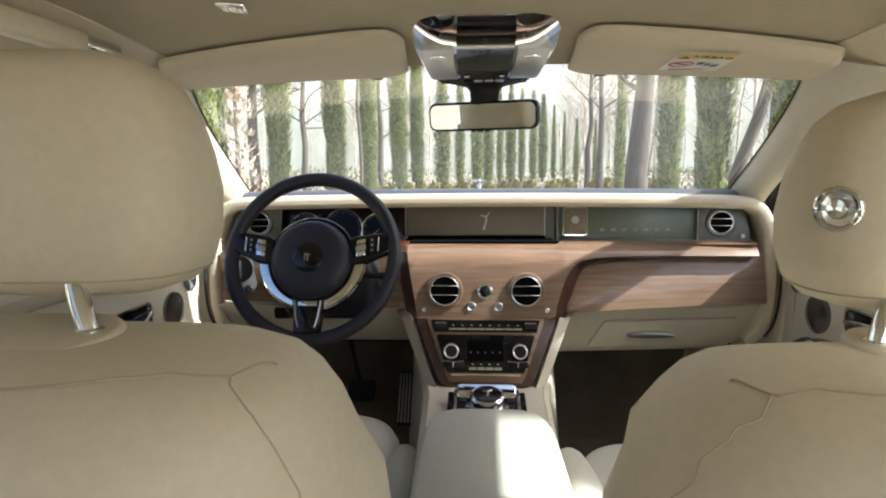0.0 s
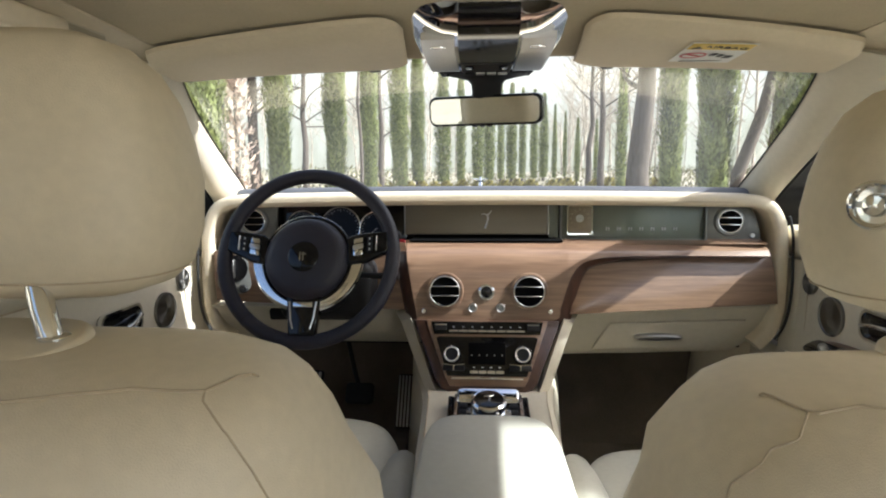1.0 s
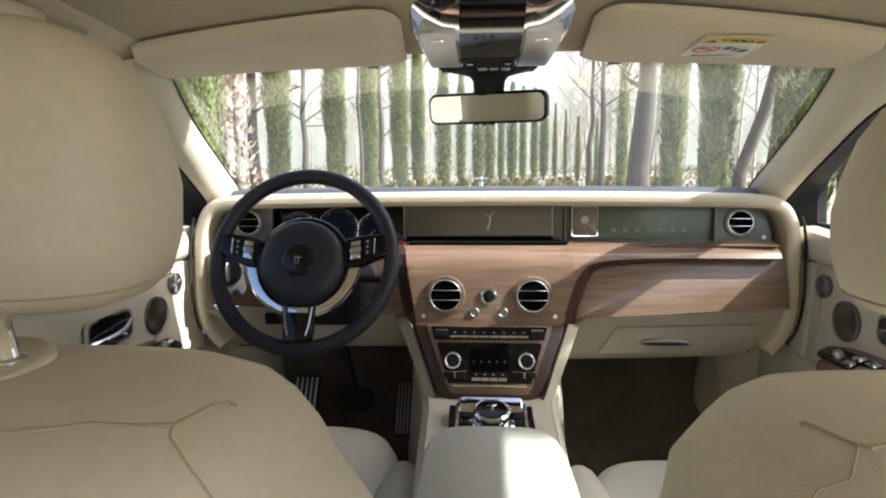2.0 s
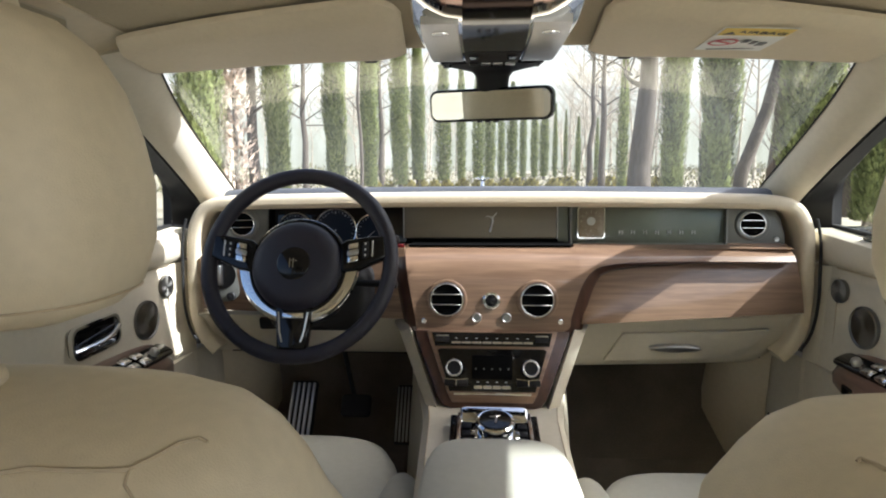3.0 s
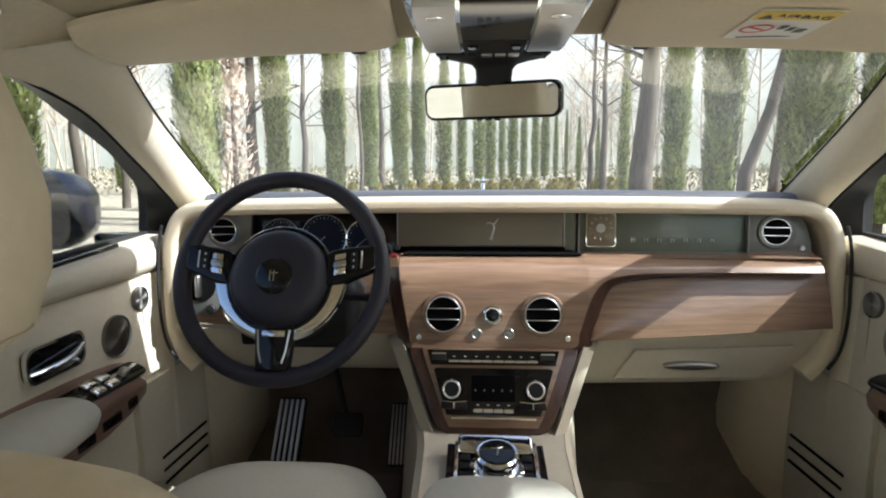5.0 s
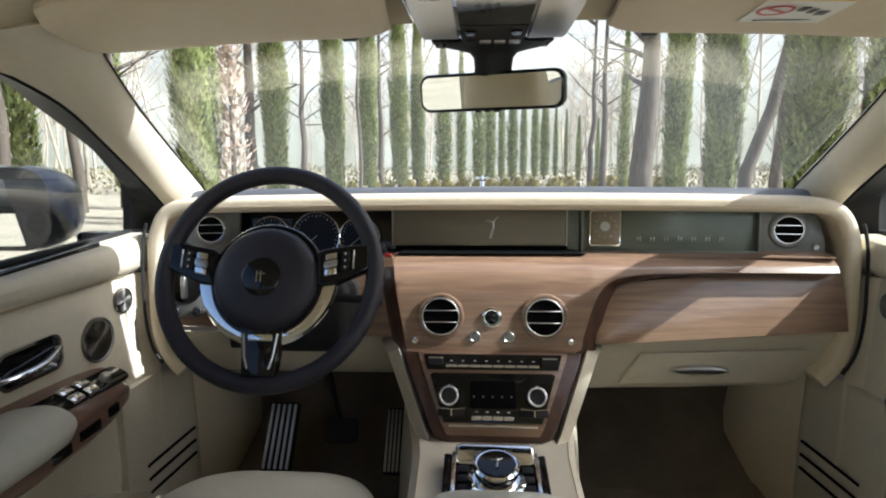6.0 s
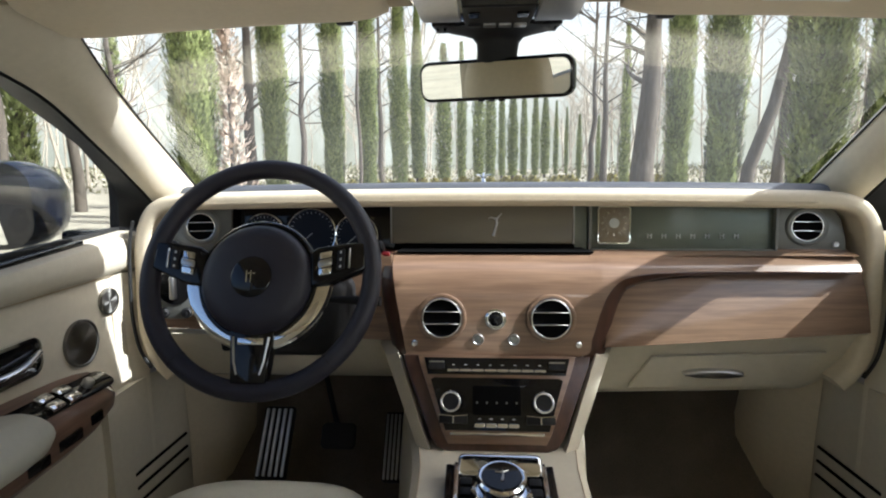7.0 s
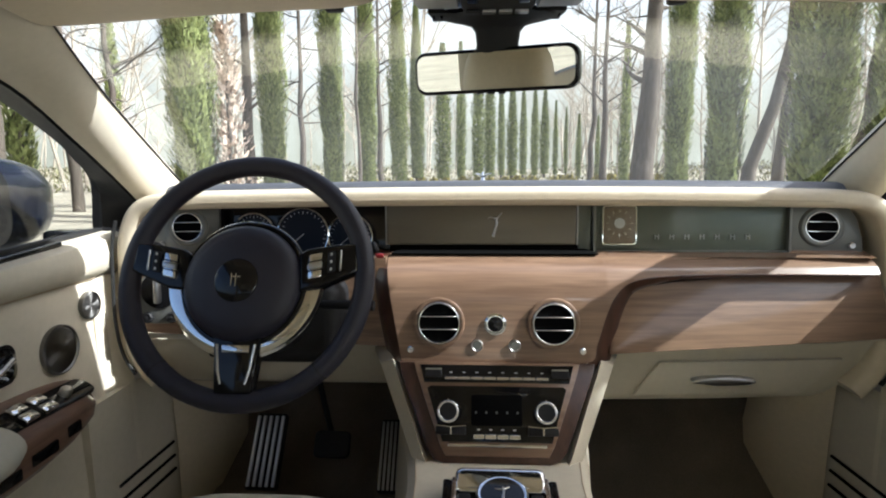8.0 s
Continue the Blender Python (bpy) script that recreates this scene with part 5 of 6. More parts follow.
    for y, w, zt, zb in ((1.30, 0.095, 0.872, 0.765), (1.50, 0.093, 0.866, 0.758), (1.62, 0.09, 0.862, 0.762), (1.70, 0.084, 0.858, 0.770), (1.755, 0.074, 0.852, 0.780), (1.785, 0.058, 0.845, 0.792), (1.802, 0.034, 0.836, 0.806)):
        rings.append([P(0.80, y, zb), P(0.80 - w * 0.86, y, zb), P(0.80 - w, y, zb + 0.014), P(0.80 - w, y, zt - 0.044), P(0.80 - w * 0.94, y, zt - 0.034), P(0.80 - w * 0.35, y, zt - 0.002), P(0.80, y, zt + 0.004)])
    loft(bm, rings)
    pod = part("switch_pod", bm, WOOD_DOOR, d, "walnut-faced switch pod")
    m = Matrix.Translation(P(0.752, 1.66, 0.8445)) @ pose(0, 0, 0, -2.8, -sx * 29, 0)
    part("switch_deck", plate(bmesh.new(), rrect(0.044, 0.25, 0.018, 5), m, 0.004, 0.001), BLACK_GLOSS, pod, "black switch deck")
    for k in range(2):
        for j in (-1, 1):
            part("window_switch", box(bmesh.new(), (j * 0.011, -0.035 + 0.042 * k, 0.009), (0.018, 0.030, 0.010), 0.003, 2, m), CHROME, pod)
    part("mirror_knob", lathe(bmesh.new(), [(0.010, 0), (0.010, 0.010), (0.007, 0.014), (0.001, 0.0145)], m @ pose(0, 0.062, 0.004), 20), STEEL, pod)
    for y, z, L in ((1.69, 0.799, 0.034), (1.618, 0.793, 0.058), (1.545, 0.786, 0.05)):
        part("pod_key", box(bmesh.new(), P(0.712 + 0.06 * max(0, y - 1.6), y, z), (0.010, L, 0.020), 0.003, 2), BLACK_GLOSS, pod)
    bm = bmesh.new()
    rings = []
    for y, k in ((0.70, 1.0), (1.0, 1.0), (1.40, 1.0), (1.48, 0.98), (1.53, 0.9), (1.56, 0.7), (1.57, 0.35)):
        rings.append([Vector(P(0.74 + 0.075 * k * math.cos(a), y, 0.835 + 0.042 * k * math.sin(a))) for a in [2 * math.pi * i / 20 for i in range(20)]])
    loft(bm, rings)
    part("armrest", bm, LEATHER_SEAT, d, "pale padded armrest")
    bm = bmesh.new()
    rows = [[P(0.80 - 0.07 * f, y, 0.44 + 0.22 * f + 0.02 * math.sin(3 * (y - 0.9)) - 0.10 * max(0, (y - 1.6) / 0.2) * f) for y in np.linspace(0.8, 1.80, 14)] for f in (0, 0.5, 0.85, 1.0)]
    part("door_pocket", slab(bmesh.new(), rows, (sx * 0.012, 0, 0)), LEATHER_DOOR, d, "cream door pocket")
    return d


door(-1)
door(1)
for sx, nm in ((-1, "left"), (1, "right")):
    # footwell side with three slits
    bm = bmesh.new()
    slab(bm, [[(sx * (0.772 - 0.06 * max(0, (y - 1.96) / 0.4)), y, z) for y in (1.80, 1.90, 1.97, 2.05, 2.15, 2.25, 2.40)] for z in (0.34, 0.5, 0.65, 0.78)], (sx * 0.03, 0, 0))
    fs = solo("wall_footwell_" + nm, bm, LEATHER_DOOR, (sx * 0.77, 2.0, 0.36), "cream footwell side panel with black slits", "panel", kind="structure")
    for k in range(3):
        a, b = Vector((sx * 0.7725, 1.87 + 0.002 * k, 0.582 - 0.033 * k)), Vector((sx * 0.757, 2.055, 0.588 - 0.034 * k))
        part("slit", tube(bmesh.new(), [a + Vector((-sx * 0.001, 0, 0)), b + Vector((-sx * 0.001, 0, 0))], 0.0034, 8), BLACK_DEEP, fs)
    solo("sill_" + nm, box(bmesh.new(), (sx * 0.84, 0.3, 0.40), (0.14, 3.6, 0.14), 0.02), PAINT, (sx * 0.84, 0.3, 0.36), "dark painted car sill", "sill", kind="structure")
    solo("rear_wall_" + nm, box(bmesh.new(), (sx * 0.83, -0.55, 0.72), (0.06, 2.2, 0.74), 0.01), LEATHER_DOOR, (sx * 0.83, -0.5, 0.36), "cream rear door trim", "wall", kind="structure")

# ---- footwells ----
bm = bmesh.new()
slab(bm, [[(x, y, z) for x in np.linspace(-0.80, 0.80, 25)] for y, z in ((-1.6, 0.34), (0, 0.34), (1.2, 0.34), (1.8, 0.345), (2.0, 0.36), (2.12, 0.40), (2.22, 0.49), (2.30, 0.60), (2.36, 0.72), (2.40, 0.84))], (0, 0.01, -0.03))
solo("floor", bm, CARPET, (0, 1.0, 0.34), "dark brown carpet rising to the bulkhead", "floor", kind="structure")
bm = bmesh.new()
for x0, x1 in ((-0.70, -0.24), (0.24, 0.70)):
    slab(bm, [[(x, y, z) for x in np.linspace(x0, x1, 9)] for y, z in ((1.45, 0.352), (1.8, 0.356), (2.0, 0.372), (2.11, 0.408))], (0, 0, 0.010))
    solo("floor_mat", bm, CARPET, ((x0 + x1) / 2, 1.8, 0.36), "dark carpet mat in the footwell", "floor mat", "floor mats")
    bm = bmesh.new()
for sx in (-1, 1):
    bm = bmesh.new()
    slab(bm, [[(sx * 0.655, 2.28, 0.40), (sx * 0.655, 2.22, 0.60), (sx * 0.655, 2.18, 0.76)], [(sx * 0.69, 2.16, 0.37), (sx * 0.69, 2.12, 0.60), (sx * 0.69, 2.08, 0.76)], [(sx * 0.75, 2.06, 0.35), (sx * 0.75, 2.06, 0.60), (sx * 0.75, 2.05, 0.76)]], (sx * 0.01, 0.05, 0))
    solo("wall_corner_" + ("left" if sx < 0 else "right"), bm, LEATHER, (sx * 0.69, 2.12, 0.36), "cream corner lining of the footwell", "panel", kind="structure")
solo("bulkhead", box(bmesh.new(), (0, 2.43, 0.75), (1.60, 0.04, 0.86), 0.005), BLACK_PLASTIC, (0, 2.43, 0.36), "black bulkhead behind the dashboard", "bulkhead", kind="structure")

# ---- rear of the cabin, which mirrors and light reach ----
rs = thing("rear_bench", (0, -0.9, 0.36), "pale leather rear bench seat", "car seat")
bm = bmesh.new()
loft(bm, [[(x, y, z) for y, z in ((-0.35, 0.45), (-0.33, 0.60), (-0.42, 0.66), (-0.95, 0.64), (-0.95, 0.45))] for x in (-0.72, -0.4, 0, 0.4, 0.72)])
part("cushion", bm, LEATHER_SEAT, rs)
bm = bmesh.new()
loft(bm, [[(x, y, z) for y, z in ((-0.90, 0.60), (-0.98, 0.86), (-1.08, 1.08), (-1.13, 1.13), (-1.20, 1.10), (-1.20, 0.6))] for x in (-0.72, -0.4, 0, 0.4, 0.72)])
part("backrest", bm, LEATHER_SEAT, rs)
for x0 in (-0.38, 0.38):
    part("headrest", loft(bmesh.new(), [sring(x0, -1.12, z, w, d, 3, 32) for z, w, d in ((1.12, 0.09, 0.04), (1.14, 0.12, 0.06), (1.22, 0.13, 0.065), (1.29, 0.11, 0.05), (1.31, 0.06, 0.02))]), LEATHER_SEAT, rs)
rg_ = solo("window_rear", slab(bmesh.new(), [[(x, -1.56, 1.08) for x in (-0.7, 0, 0.7)], [(x, -1.42, 1.50) for x in (-0.62, 0, 0.62)]], (0, -0.004, 0)), GLASS, (0, -1.5, 1.08), "clear rear window glass", "window", kind="structure")
solo("wall_rear", box(bmesh.new(), (0, -1.58, 0.71), (1.64, 0.05, 0.74), 0.01), LEATHER, (0, -1.58, 0.36), "cream rear cabin wall", "wall", kind="structure")

# ---- outside of the car ----
hood = thing("car_bonnet", (0, 3.2, 0.6), "dark blue car bonnet with a small silver figure", "bonnet")
bm = bmesh.new()
rows = []
for y, z in ((2.36, 1.115), (2.7, 1.125), (3.2, 1.118), (3.7, 1.10), (3.95, 1.085), (4.02, 1.05)):
    rows.append([(x, y, z - 0.05 * abs(x / 0.8) ** 2.5) for x in np.linspace(-0.86, 0.86, 15)])
part("bonnet_skin", slab(bm, rows, (0, 0, -0.04)), PAINT, hood)
bm = bmesh.new()
tube(bm, [(0, 3.96, 1.075), (0, 3.96, 1.11), (0, 3.97, 1.15), (0, 3.98, 1.185), (0, 3.98, 1.20)], [0.016, 0.010, 0.014, 0.010, 0.008], 10)
for sx in (-1, 1):
    tube(bm, spline([(0, 3.975, 1.17), (sx * 0.02, 3.95, 1.185), (sx * 0.045, 3.92, 1.19)], 6), [0.008, 0.008, 0.007, 0.006, 0.004, 0.002], 8)
part("figure", bm, CHROME, hood, "small silver winged figure")
part("nose", box(bmesh.new(), (0, 3.99, 0.66), (1.78, 0.05, 0.80), 0.02, 2), PAINT, hood)


for sx, nm in ((-1, "left"), (1, "right")):
    bm = bmesh.new()
    slab(bm, [[(sx * (x + 0.02 * math.sin(k)), y, z) for k, y in enumerate((-1.64, -1.0, 0.0, 1.6, 2.3, 3.2, 3.98))] for x, z in ((0.93, 0.22), (0.98, 0.5), (0.97, 0.8), (0.92, 1.0), (0.87, 1.055))], (-sx * 0.012, 0, 0))
    solo("body_side_" + nm, bm, PAINT, (sx * 0.95, 0.6, 0.22), "dark blue painted outer car side", "car body", kind="structure")


def wing_mirror(sx):
    w = thing("wing_mirror", (sx * 0.93, 2.05, 1.10), "dark blue door mirror outside the window", "mirror", "wing mirrors")
    bm = bmesh.new()
    rings = []
    for y, k, kx in ((1.925, 0.96, 0.97), (1.95, 1.0, 1.0), (2.0, 0.98, 0.97), (2.05, 0.86, 0.86), (2.09, 0.62, 0.66), (2.105, 0.3, 0.35)):
        rings.append([Vector((sx * (1.095 + 0.115 * kx * q[0] / 0.5), y, 1.160 + 0.098 * k * q[1] / 0.5)) for q in rrect(1, 1, 0.32, 6)])
    loft(bm, rings)
    part("shell", bm, PAINT, w, "dark blue glossy shell")
    m = facing(sx * 1.11, 1.922, 1.152, 2, -sx * 8)
    part("glass", plate(bmesh.new(), rrect(0.185, 0.15, 0.04, 6), m, 0.003), MIRROR, w, "mirror glass")
    part("foot", box(bmesh.new(), (sx * 0.90, 2.02, 1.085), (0.16, 0.06, 0.03), 0.01), PAINT, w)
    return w


wing_mirror(-1)
wing_mirror(1)

# ---- the avenue outside ----
bm = bmesh.new()
ys = [-400, -60, -20, 0, 8, 20, 40, 70, 120, 250, 900]
xg = [-900, -200, -60, -25, -10, -4, 0, 4, 10, 25, 60, 200, 900]
rows = [[(x, y, 0.0 + 0.02 * max(0, abs(x) - 8) * (1 if abs(x) < 60 else 0.6) * (1 if y > -100 else 0)) for x in xg] for y in ys]
slab(bm, rows, (0, 0, -0.5))
solo("ground", bm, GROUND, (0, 0, 0), "pale dry winter ground with leaf litter", "ground", kind="structure")


# Self-lit backdrop: haze and a blown-out sky painted in, paler with height.
BACK = bpy.data.materials.new("glowing_haze_backdrop")
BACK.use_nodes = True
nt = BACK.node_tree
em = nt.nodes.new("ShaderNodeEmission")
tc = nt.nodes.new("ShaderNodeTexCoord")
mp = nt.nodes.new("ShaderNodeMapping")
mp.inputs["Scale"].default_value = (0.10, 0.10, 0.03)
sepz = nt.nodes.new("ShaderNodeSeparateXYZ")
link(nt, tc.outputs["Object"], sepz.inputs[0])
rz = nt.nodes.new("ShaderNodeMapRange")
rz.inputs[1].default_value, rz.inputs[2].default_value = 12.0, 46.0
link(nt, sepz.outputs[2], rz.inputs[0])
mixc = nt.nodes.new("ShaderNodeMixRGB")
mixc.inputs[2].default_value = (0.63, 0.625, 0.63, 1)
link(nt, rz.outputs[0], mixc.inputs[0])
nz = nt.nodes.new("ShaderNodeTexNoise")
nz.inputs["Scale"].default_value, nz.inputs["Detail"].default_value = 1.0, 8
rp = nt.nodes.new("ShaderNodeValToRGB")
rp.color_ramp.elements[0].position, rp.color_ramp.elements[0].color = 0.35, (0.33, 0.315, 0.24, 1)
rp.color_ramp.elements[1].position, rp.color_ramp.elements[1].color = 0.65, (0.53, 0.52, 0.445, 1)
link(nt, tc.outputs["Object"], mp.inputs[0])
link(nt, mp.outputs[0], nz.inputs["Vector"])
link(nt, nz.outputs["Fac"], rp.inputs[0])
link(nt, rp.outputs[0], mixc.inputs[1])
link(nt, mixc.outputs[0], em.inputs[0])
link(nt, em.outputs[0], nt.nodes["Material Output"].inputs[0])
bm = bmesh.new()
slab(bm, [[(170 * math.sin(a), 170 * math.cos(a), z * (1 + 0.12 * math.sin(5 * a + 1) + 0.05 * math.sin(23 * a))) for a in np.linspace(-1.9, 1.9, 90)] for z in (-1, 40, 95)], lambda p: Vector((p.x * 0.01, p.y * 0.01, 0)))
solo("backdrop", bm, BACK, (0, 0, 0), "glowing backdrop with haze painted over woods and white sky", "backdrop", kind="structure")


def leaf_cloud(spots, material, name, size):
    """Many small leaf blades as one mesh, from points with outward directions."""
    n = len(spots)
    rngl = np.random.default_rng(n)
    v = np.zeros((n, 4, 3))
    for i, (p, o, k) in enumerate(spots):
        side = np.cross(o, (0.1, 0.2, 1.0))
        side /= np.linalg.norm(side) + 1e-9
        upv = np.array((0, 0, 1.0)) * 0.85 + o * 0.55 + rngl.normal(0, 0.25, 3)
        upv /= np.linalg.norm(upv)
        s = size * k
        v[i, 0] = p - side * s * 0.35
        v[i, 1] = p + side * s * 0.35
        v[i, 2] = p + side * s * 0.12 + upv * s * 1.3
        v[i, 3] = p - side * s * 0.22 + upv * s * 1.0
    me = bpy.data.meshes.new(name)
    me.from_pydata(v.reshape(-1, 3).tolist(), [], [tuple(range(4 * i, 4 * i + 4)) for i in range(n)])
    me.materials.append(material)
    return me


def cypress(seed, h, r, n, low):
    rg = np.random.default_rng(seed)
    t = new("cypress_tree")
    tagged(t, "tall narrow green cypress tree lining the avenue", "tree", "cypress trees")
    BASE[t] = Vector((0, 0, 0))
    bm = bmesh.new()
    tube(bm, [(0, 0, -0.1), (0.02, 0, 0.5), (0.0, 0.03, 2), (0.03, 0.0, h * 0.5), (0, 0, h * 0.95)], [r * 0.42, r * 0.30, r * 0.26, r * 0.18, 0.02], 10)
    part("trunk", bm, BARK, t)
    spots = []
    for _ in range(n):
        z = low + (h - low) * rg.random() ** 1.15
        a = rg.random() * 2 * math.pi
        f = (z - low) / (h - low)
        env = r * min(1, 0.75 + 1.2 * f) * (1 - max(0, f - 0.5) / 0.5 * 0.85)
        env *= 1 + 0.22 * math.sin(3 * a + 1.7 * z + seed) * math.sin(1.1 * z + seed) + 0.12 * math.sin(7 * a + 4 * z)
        q = env * (0.55 + 0.5 * rg.random() ** 0.6)
        o = np.array((math.cos(a), math.sin(a), 0.0))
        spots.append((np.array((q * o[0], q * o[1], z)), o, 0.6 + 0.9 * rg.random()))
    cr = new("crown", leaf_cloud(spots, CYPRESS, "crown", 0.066 if n > 9000 else 0.11))
    cr.parent = t
    BASE[cr] = BASE[t]
    return t


TREES = [
    (0, -4.97, 10.63, 84, 1.0, 0.74),
    (1, -4.62, 13.63, 37, 1.0, 0.66),
    (2, -3.89, 16.13, 142, 1.08, 0.72),
    (2, -3.98, 21.63, 55, 0.95, 0.90),
    (1, -3.66, 27.63, 23, 0.9, 1.05),
    (2, -3.20, 31.63, 144, 0.95, 1.05),
    (3, -2.11, 36.63, 330, 0.85, 0.8),
    (4, -1.05, 38.63, 288, 1.0, 0.8),
    (3, 0.09, 41.63, 275, 0.9, 0.8),
    (4, 0.98, 44.63, 79, 1.0, 0.8),
    (3, 1.93, 46.63, 193, 0.85, 0.8),
    (4, 2.92, 48.63, 99, 0.9, 0.8),
    (3, 3.98, 50.63, 62, 0.8, 0.8),
    (4, 5.16, 52.63, 38, 0.9, 0.8),
    (3, 6.26, 54.63, 77, 0.8, 0.8),
    (4, 7.53, 56.63, 333, 0.8, 0.8),
    (3, 9.13, 60.63, 298, 0.7, 0.8),
    (4, 7.63, 44.63, 290, 0.55, 0.8),
    (4, 8.21, 40.63, 288, 0.5, 0.8),
    (1, 4.67, 14.63, 69, 1.0, 0.7),
    (2, 4.68, 12.13, 111, 1.15, 0.8),
    (0, 4.98, 9.63, 225, 0.85, 0.95),
    (2, 5.0, 8.13, 263, 0.9, 0.8),
    (3, -15.38, 24.63, 307, 1.0, 0.8),
    (4, 5.46, 22.63, 316, 0.7, 0.8),
    (1, -7.11, 5.83, 31, 1.0, 0.8),
    (3, -9.5, 9.63, 218, 1.3, 0.8),
    (3, -11.49, 14.63, 241, 1.2, 0.8),
    (1, 6.25, 7.63, 182, 1, 0.8),
]
BARE = [
    (4.62, 17.13, 12, 0.32, 1, (0.03, 0, 1.0)),
    (4.64, 11.13, 11, 0.115, 2, (0.2, 0, 0.97)),
    (-6.38, 16.63, 11, 0.16, 4, None),
    (5.58, 26.63, 11, 0.16, 6, None),
    (-4.12, 20.63, 10, 0.07, 9, None),
    (-7.31, 24.63, 12, 0.14, 11, None),
    (-10.91, 17.63, 10, 0.11, 12, None),
    (8.73, 14.63, 11, 0.16, 14, (0.1, 0, 0.99)),
    (5.86, 30.63, 12, 0.15, 15, None),
    (-5.0, 30.63, 12, 0.16, 17, None),
    (7.55, 15.63, 12, 0.14, 19, None),
    (-10.84, 15.63, 11, 0.14, 20, None),
    (-10.38, 12.63, 11, 0.14, 22, None),
]
near = [cypress(3, 11.0, 0.52, 36000, 0.35), cypress(8, 12.0, 0.42, 32000, 0.5), cypress(15, 10.5, 0.36, 28000, 0.6)]
far_t = [cypress(21, 10.0, 0.38, 5500, 0.5), cypress(30, 9.0, 0.33, 5000, 0.4)]
placed = set()


def plant(kind, x, y, turn, s, wide=1.0):
    m = Matrix.Translation((x, y, 0)) @ Matrix.Rotation(radians(turn), 4, 'Z')
    if kind not in placed:
        placed.add(kind)
        kind.matrix_basis = m @ Matrix.Diagonal((s * wide, s * wide, s, 1))
        return kind
    c = copy_thing(kind, m)
    c.scale = (s * wide, s * wide, s)
    return c


for k, (kind, x, y, turn, s, wide) in enumerate(TREES):
    if 36 < y < 58:
        wide *= 1.45 + 0.35 * math.sin(k * 2.4)
    plant((near + far_t)[kind], x, y, turn, s, wide)


def bare_tree(bm, x, y, h, r, rg, depth=3, twigs=7):
    def grow(p, d, L, rad, lev):
        q = p + d * L
        mid = p + d * L * 0.5 + Vector(rg.normal(0, 0.04 * L, 3))
        tube(bm, [p, mid, q], [rad, rad * 0.8, rad * 0.55], 5 if lev else 7)
        if lev >= depth:
            return
        for k in range(twigs if lev == 0 else 4):
            f = 0.35 + 0.65 * rg.random()
            b = p.lerp(q, f)
            a = rg.random() * 6.283
            nd = (d * 0.7 + Vector((math.cos(a), math.sin(a), 0.25 + 0.3 * rg.random()))).normalized()
            grow(b, nd, L * (0.32 + 0.2 * rg.random()), rad * 0.42, lev + 1)
    lean = Vector((rg.normal(0, 0.06), rg.normal(0, 0.06), 1)).normalized()
    grow(Vector((x, y, -0.1)), lean, h, r, 0)


def bare(name, x, y, h, r, seed, lean=None, label="bare grey-brown deciduous tree behind the avenue"):
    rg = np.random.default_rng(seed)
    t = thing(name, (x, y, 0), label, "tree")
    bm = bmesh.new()
    d = Vector(lean) if lean else Vector((0, 0, 1))
    pts = [Vector((x, y, -0.1)) + d * s for s in (0, 1.2, 2.4, 3.6, 5, h)]
    pts = [p + Vector(rg.normal(0, 0.05, 3)) for p in pts]
    tube(bm, pts, [r * k for k in (1.15, 1.0, 0.9, 0.8, 0.65, 0.2)], 12)
    part("trunk", bm, BARK, t)
    bm = bmesh.new()
    for k in range(12):
        p = pts[1].lerp(pts[-1], 0.15 + 0.8 * rg.random())
        a = rg.random() * 6.28
        q = p + Vector((math.cos(a), math.sin(a), 0.5)) * (0.8 + 1.6 * rg.random())
        tube(bm, spline([p, p.lerp(q, 0.5) + Vector(rg.normal(0, 0.15, 3)), q], 6), [r * 0.28 * (1 - 0.13 * i) for i in range(6)], 6)
        for j in range(4):
            b = p.lerp(q, 0.3 + 0.7 * rg.random())
            e = b + Vector(rg.normal(0, 0.5, 3)) + Vector((0, 0, 0.4))
            tube(bm, [b, b.lerp(e, 0.5) + Vector(rg.normal(0, 0.06, 3)), e], [r * 0.09, r * 0.06, r * 0.02], 5)
    part("limbs", bm, BARK, t)
    return t


for args in BARE:
    bare("bare_tree", *args)

# Extra cypress out of view, added only to shade the centre tunnel.
shade_cypress = plant(near[1], 4.8, 0.97, 40, 0.4)
shade_cypress.scale = (0.95, 0.95, 0.43)

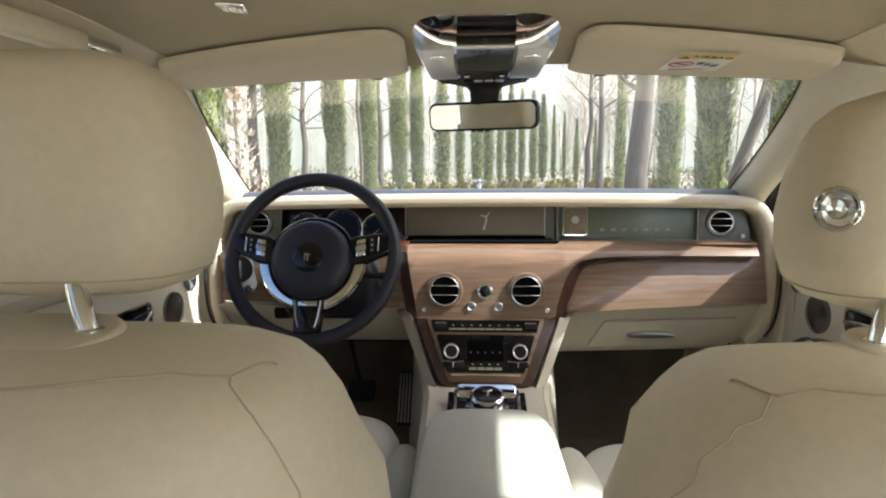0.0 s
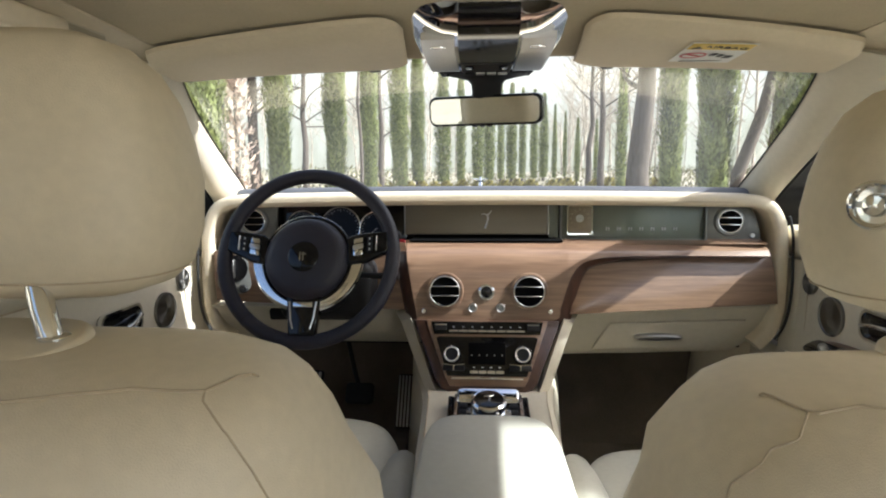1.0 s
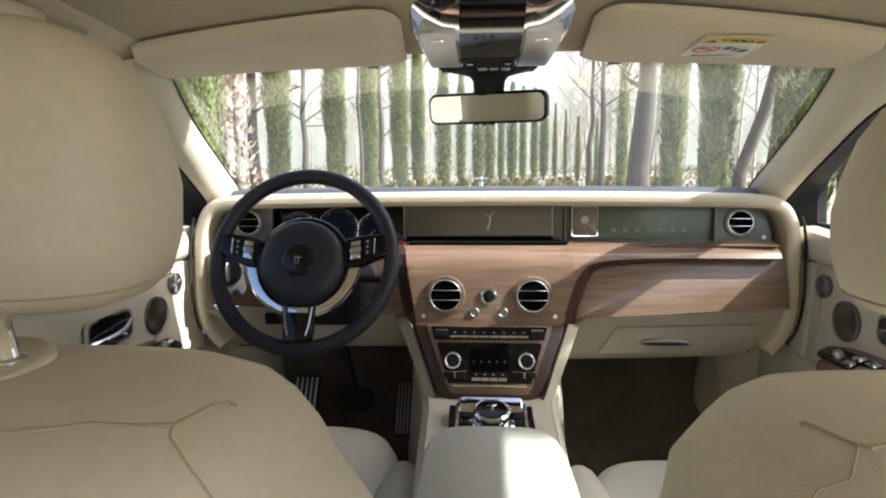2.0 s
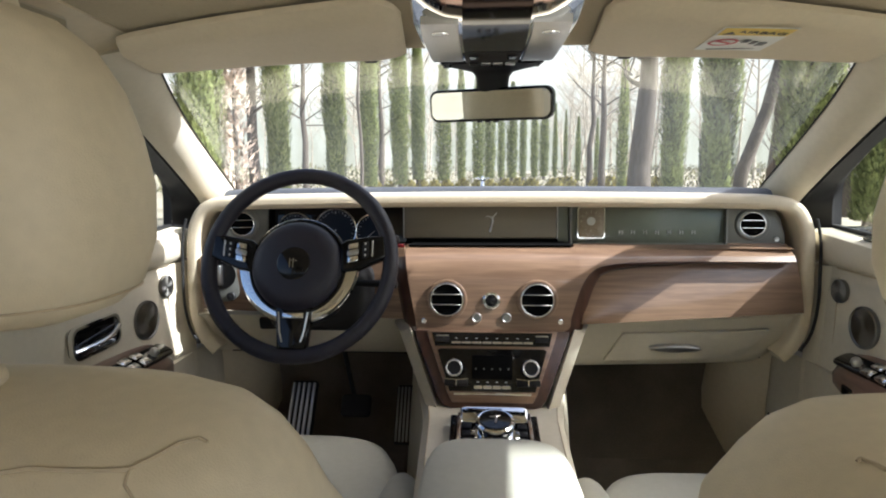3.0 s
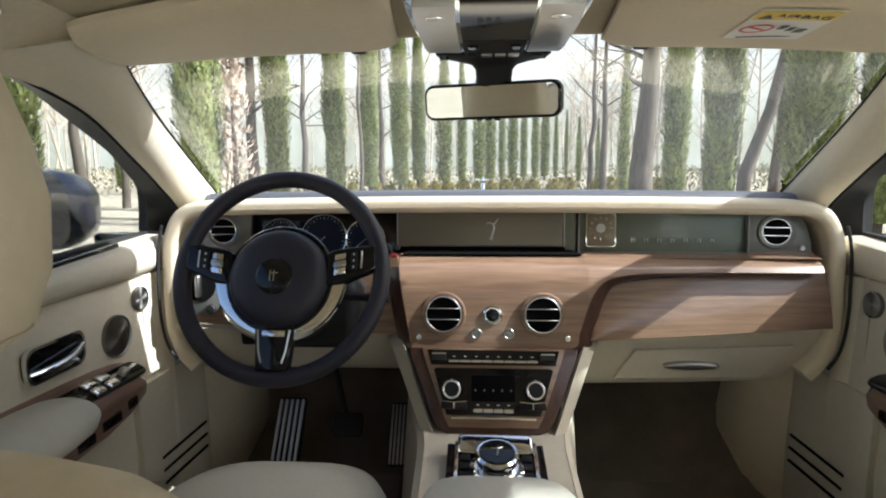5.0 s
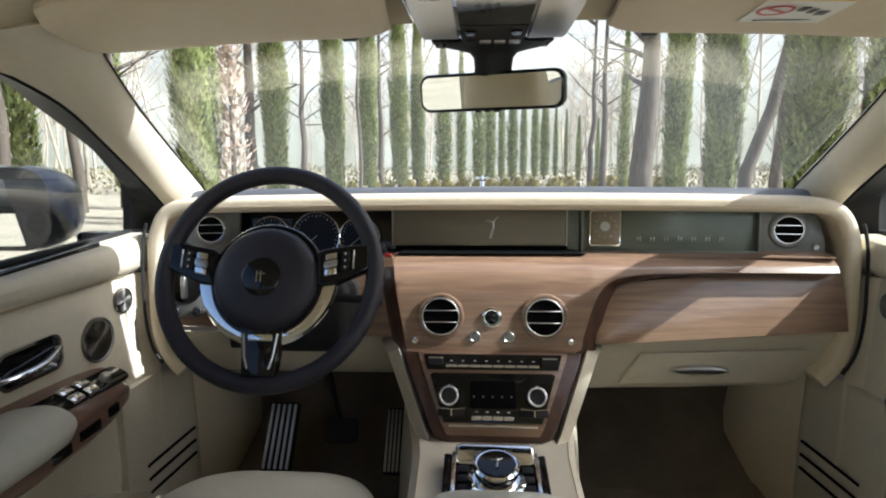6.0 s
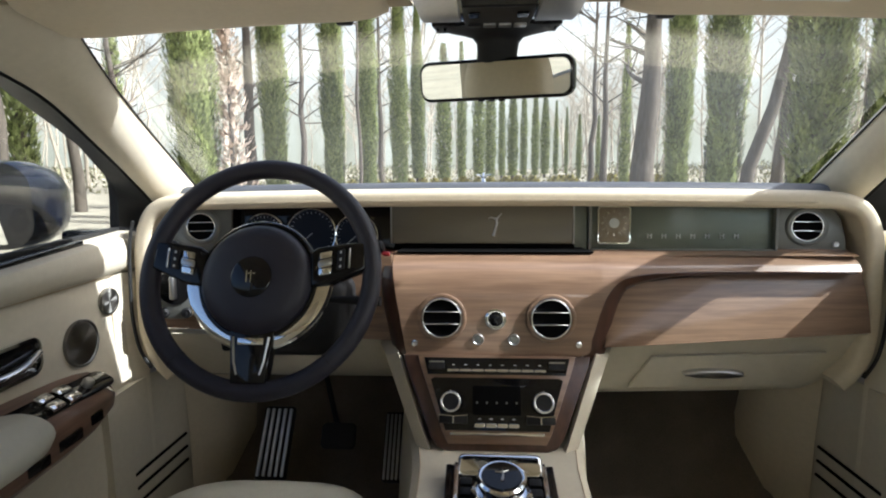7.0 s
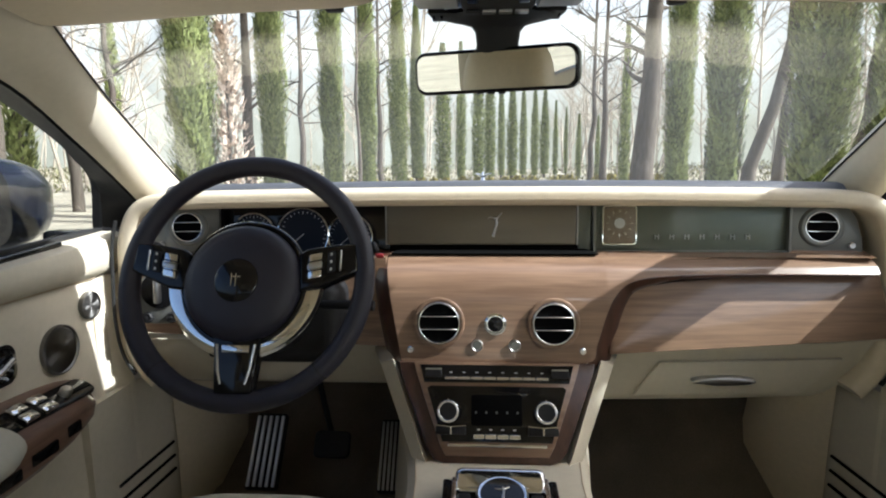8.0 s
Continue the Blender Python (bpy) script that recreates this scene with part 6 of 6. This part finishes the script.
# far winter wood, pale and fine
rg = np.random.default_rng(5)
bm = bmesh.new()
for k in range(190):
    y = 26 + 70 * rg.random()
    x = rg.uniform(-1, 1) * (14 + y * 0.95)
    if abs(x - 0.05 * y) < 4.2 + 0.02 * y:
        x += math.copysign(7 + 6 * rg.random(), x)
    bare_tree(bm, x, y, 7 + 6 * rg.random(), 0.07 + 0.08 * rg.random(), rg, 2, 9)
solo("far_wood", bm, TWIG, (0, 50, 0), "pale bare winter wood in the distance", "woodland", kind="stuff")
spots = []
for k in range(48000):
    y = 24 + 90 * rg.random() ** 1.3
    x = rg.uniform(-1, 1) * (12 + y)
    z = 1.3 * rg.random() ** 2.0 * (1 if abs(x - 0.05 * y) > 4.5 else 0.18)
    o = np.array((rg.normal(), rg.normal(), 0.0))
    spots.append((np.array((x, y, z)), o / np.linalg.norm(o), 0.5 + rg.random()))
ob = new("underbrush", leaf_cloud(spots, BRUSH, "underbrush", 0.13))
tagged(ob, "pale dry underbrush below the trees", "underbrush", kind="stuff")
# russet young beech between the cypresses
t = thing("beech_sapling", (-5.2, 12.6, 0), "young beech holding dry pinkish-brown leaves", "tree")
bm = bmesh.new()
tube(bm, [(-5.2, 12.6, -0.1), (-5.17, 12.6, 2), (-5.2, 12.65, 4.5)], [0.06, 0.05, 0.01], 8)
part("trunk", bm, BARK, t)
spots = []
for k in range(1000):
    z = 0.5 + 3.6 * rg.random()
    a, q = rg.random() * 6.283, 0.62 * rg.random() ** 0.5 * (1.1 - z / 5)
    spots.append((np.array((q * math.cos(a), q * math.sin(a), z)), np.array((math.cos(a), math.sin(a), 0.0)), 0.5 + rg.random()))
cr = new("crown", leaf_cloud(spots, RUSSET, "crown", 0.09))
cr.parent = t
# clipped shrubs along the drive
spots0 = []
for k in range(260):
    o = rg.normal(0, 1, 3)
    o /= np.linalg.norm(o)
    o[2] = abs(o[2])
    spots0.append((o * np.array((0.42, 0.42, 0.62)) * (0.8 + 0.25 * rg.random()), o, 0.6 + 0.8 * rg.random()))
shrub_mesh = leaf_cloud(spots0, SHRUB, "shrub", 0.16)
for k in range(22):
    ob = new("golden_shrub", shrub_mesh)
    ob.location = (-6.5 + 0.72 * k + 0.1 * math.sin(k * 2.3), 30 + 2.0 * math.sin(k * 1.7), 0.0)
    ob.scale = [0.75 + 0.35 * abs(math.sin(k * 3.1))] * 3
    tagged(ob, "small rounded golden shrub across the drive", "shrub", "shrubs")
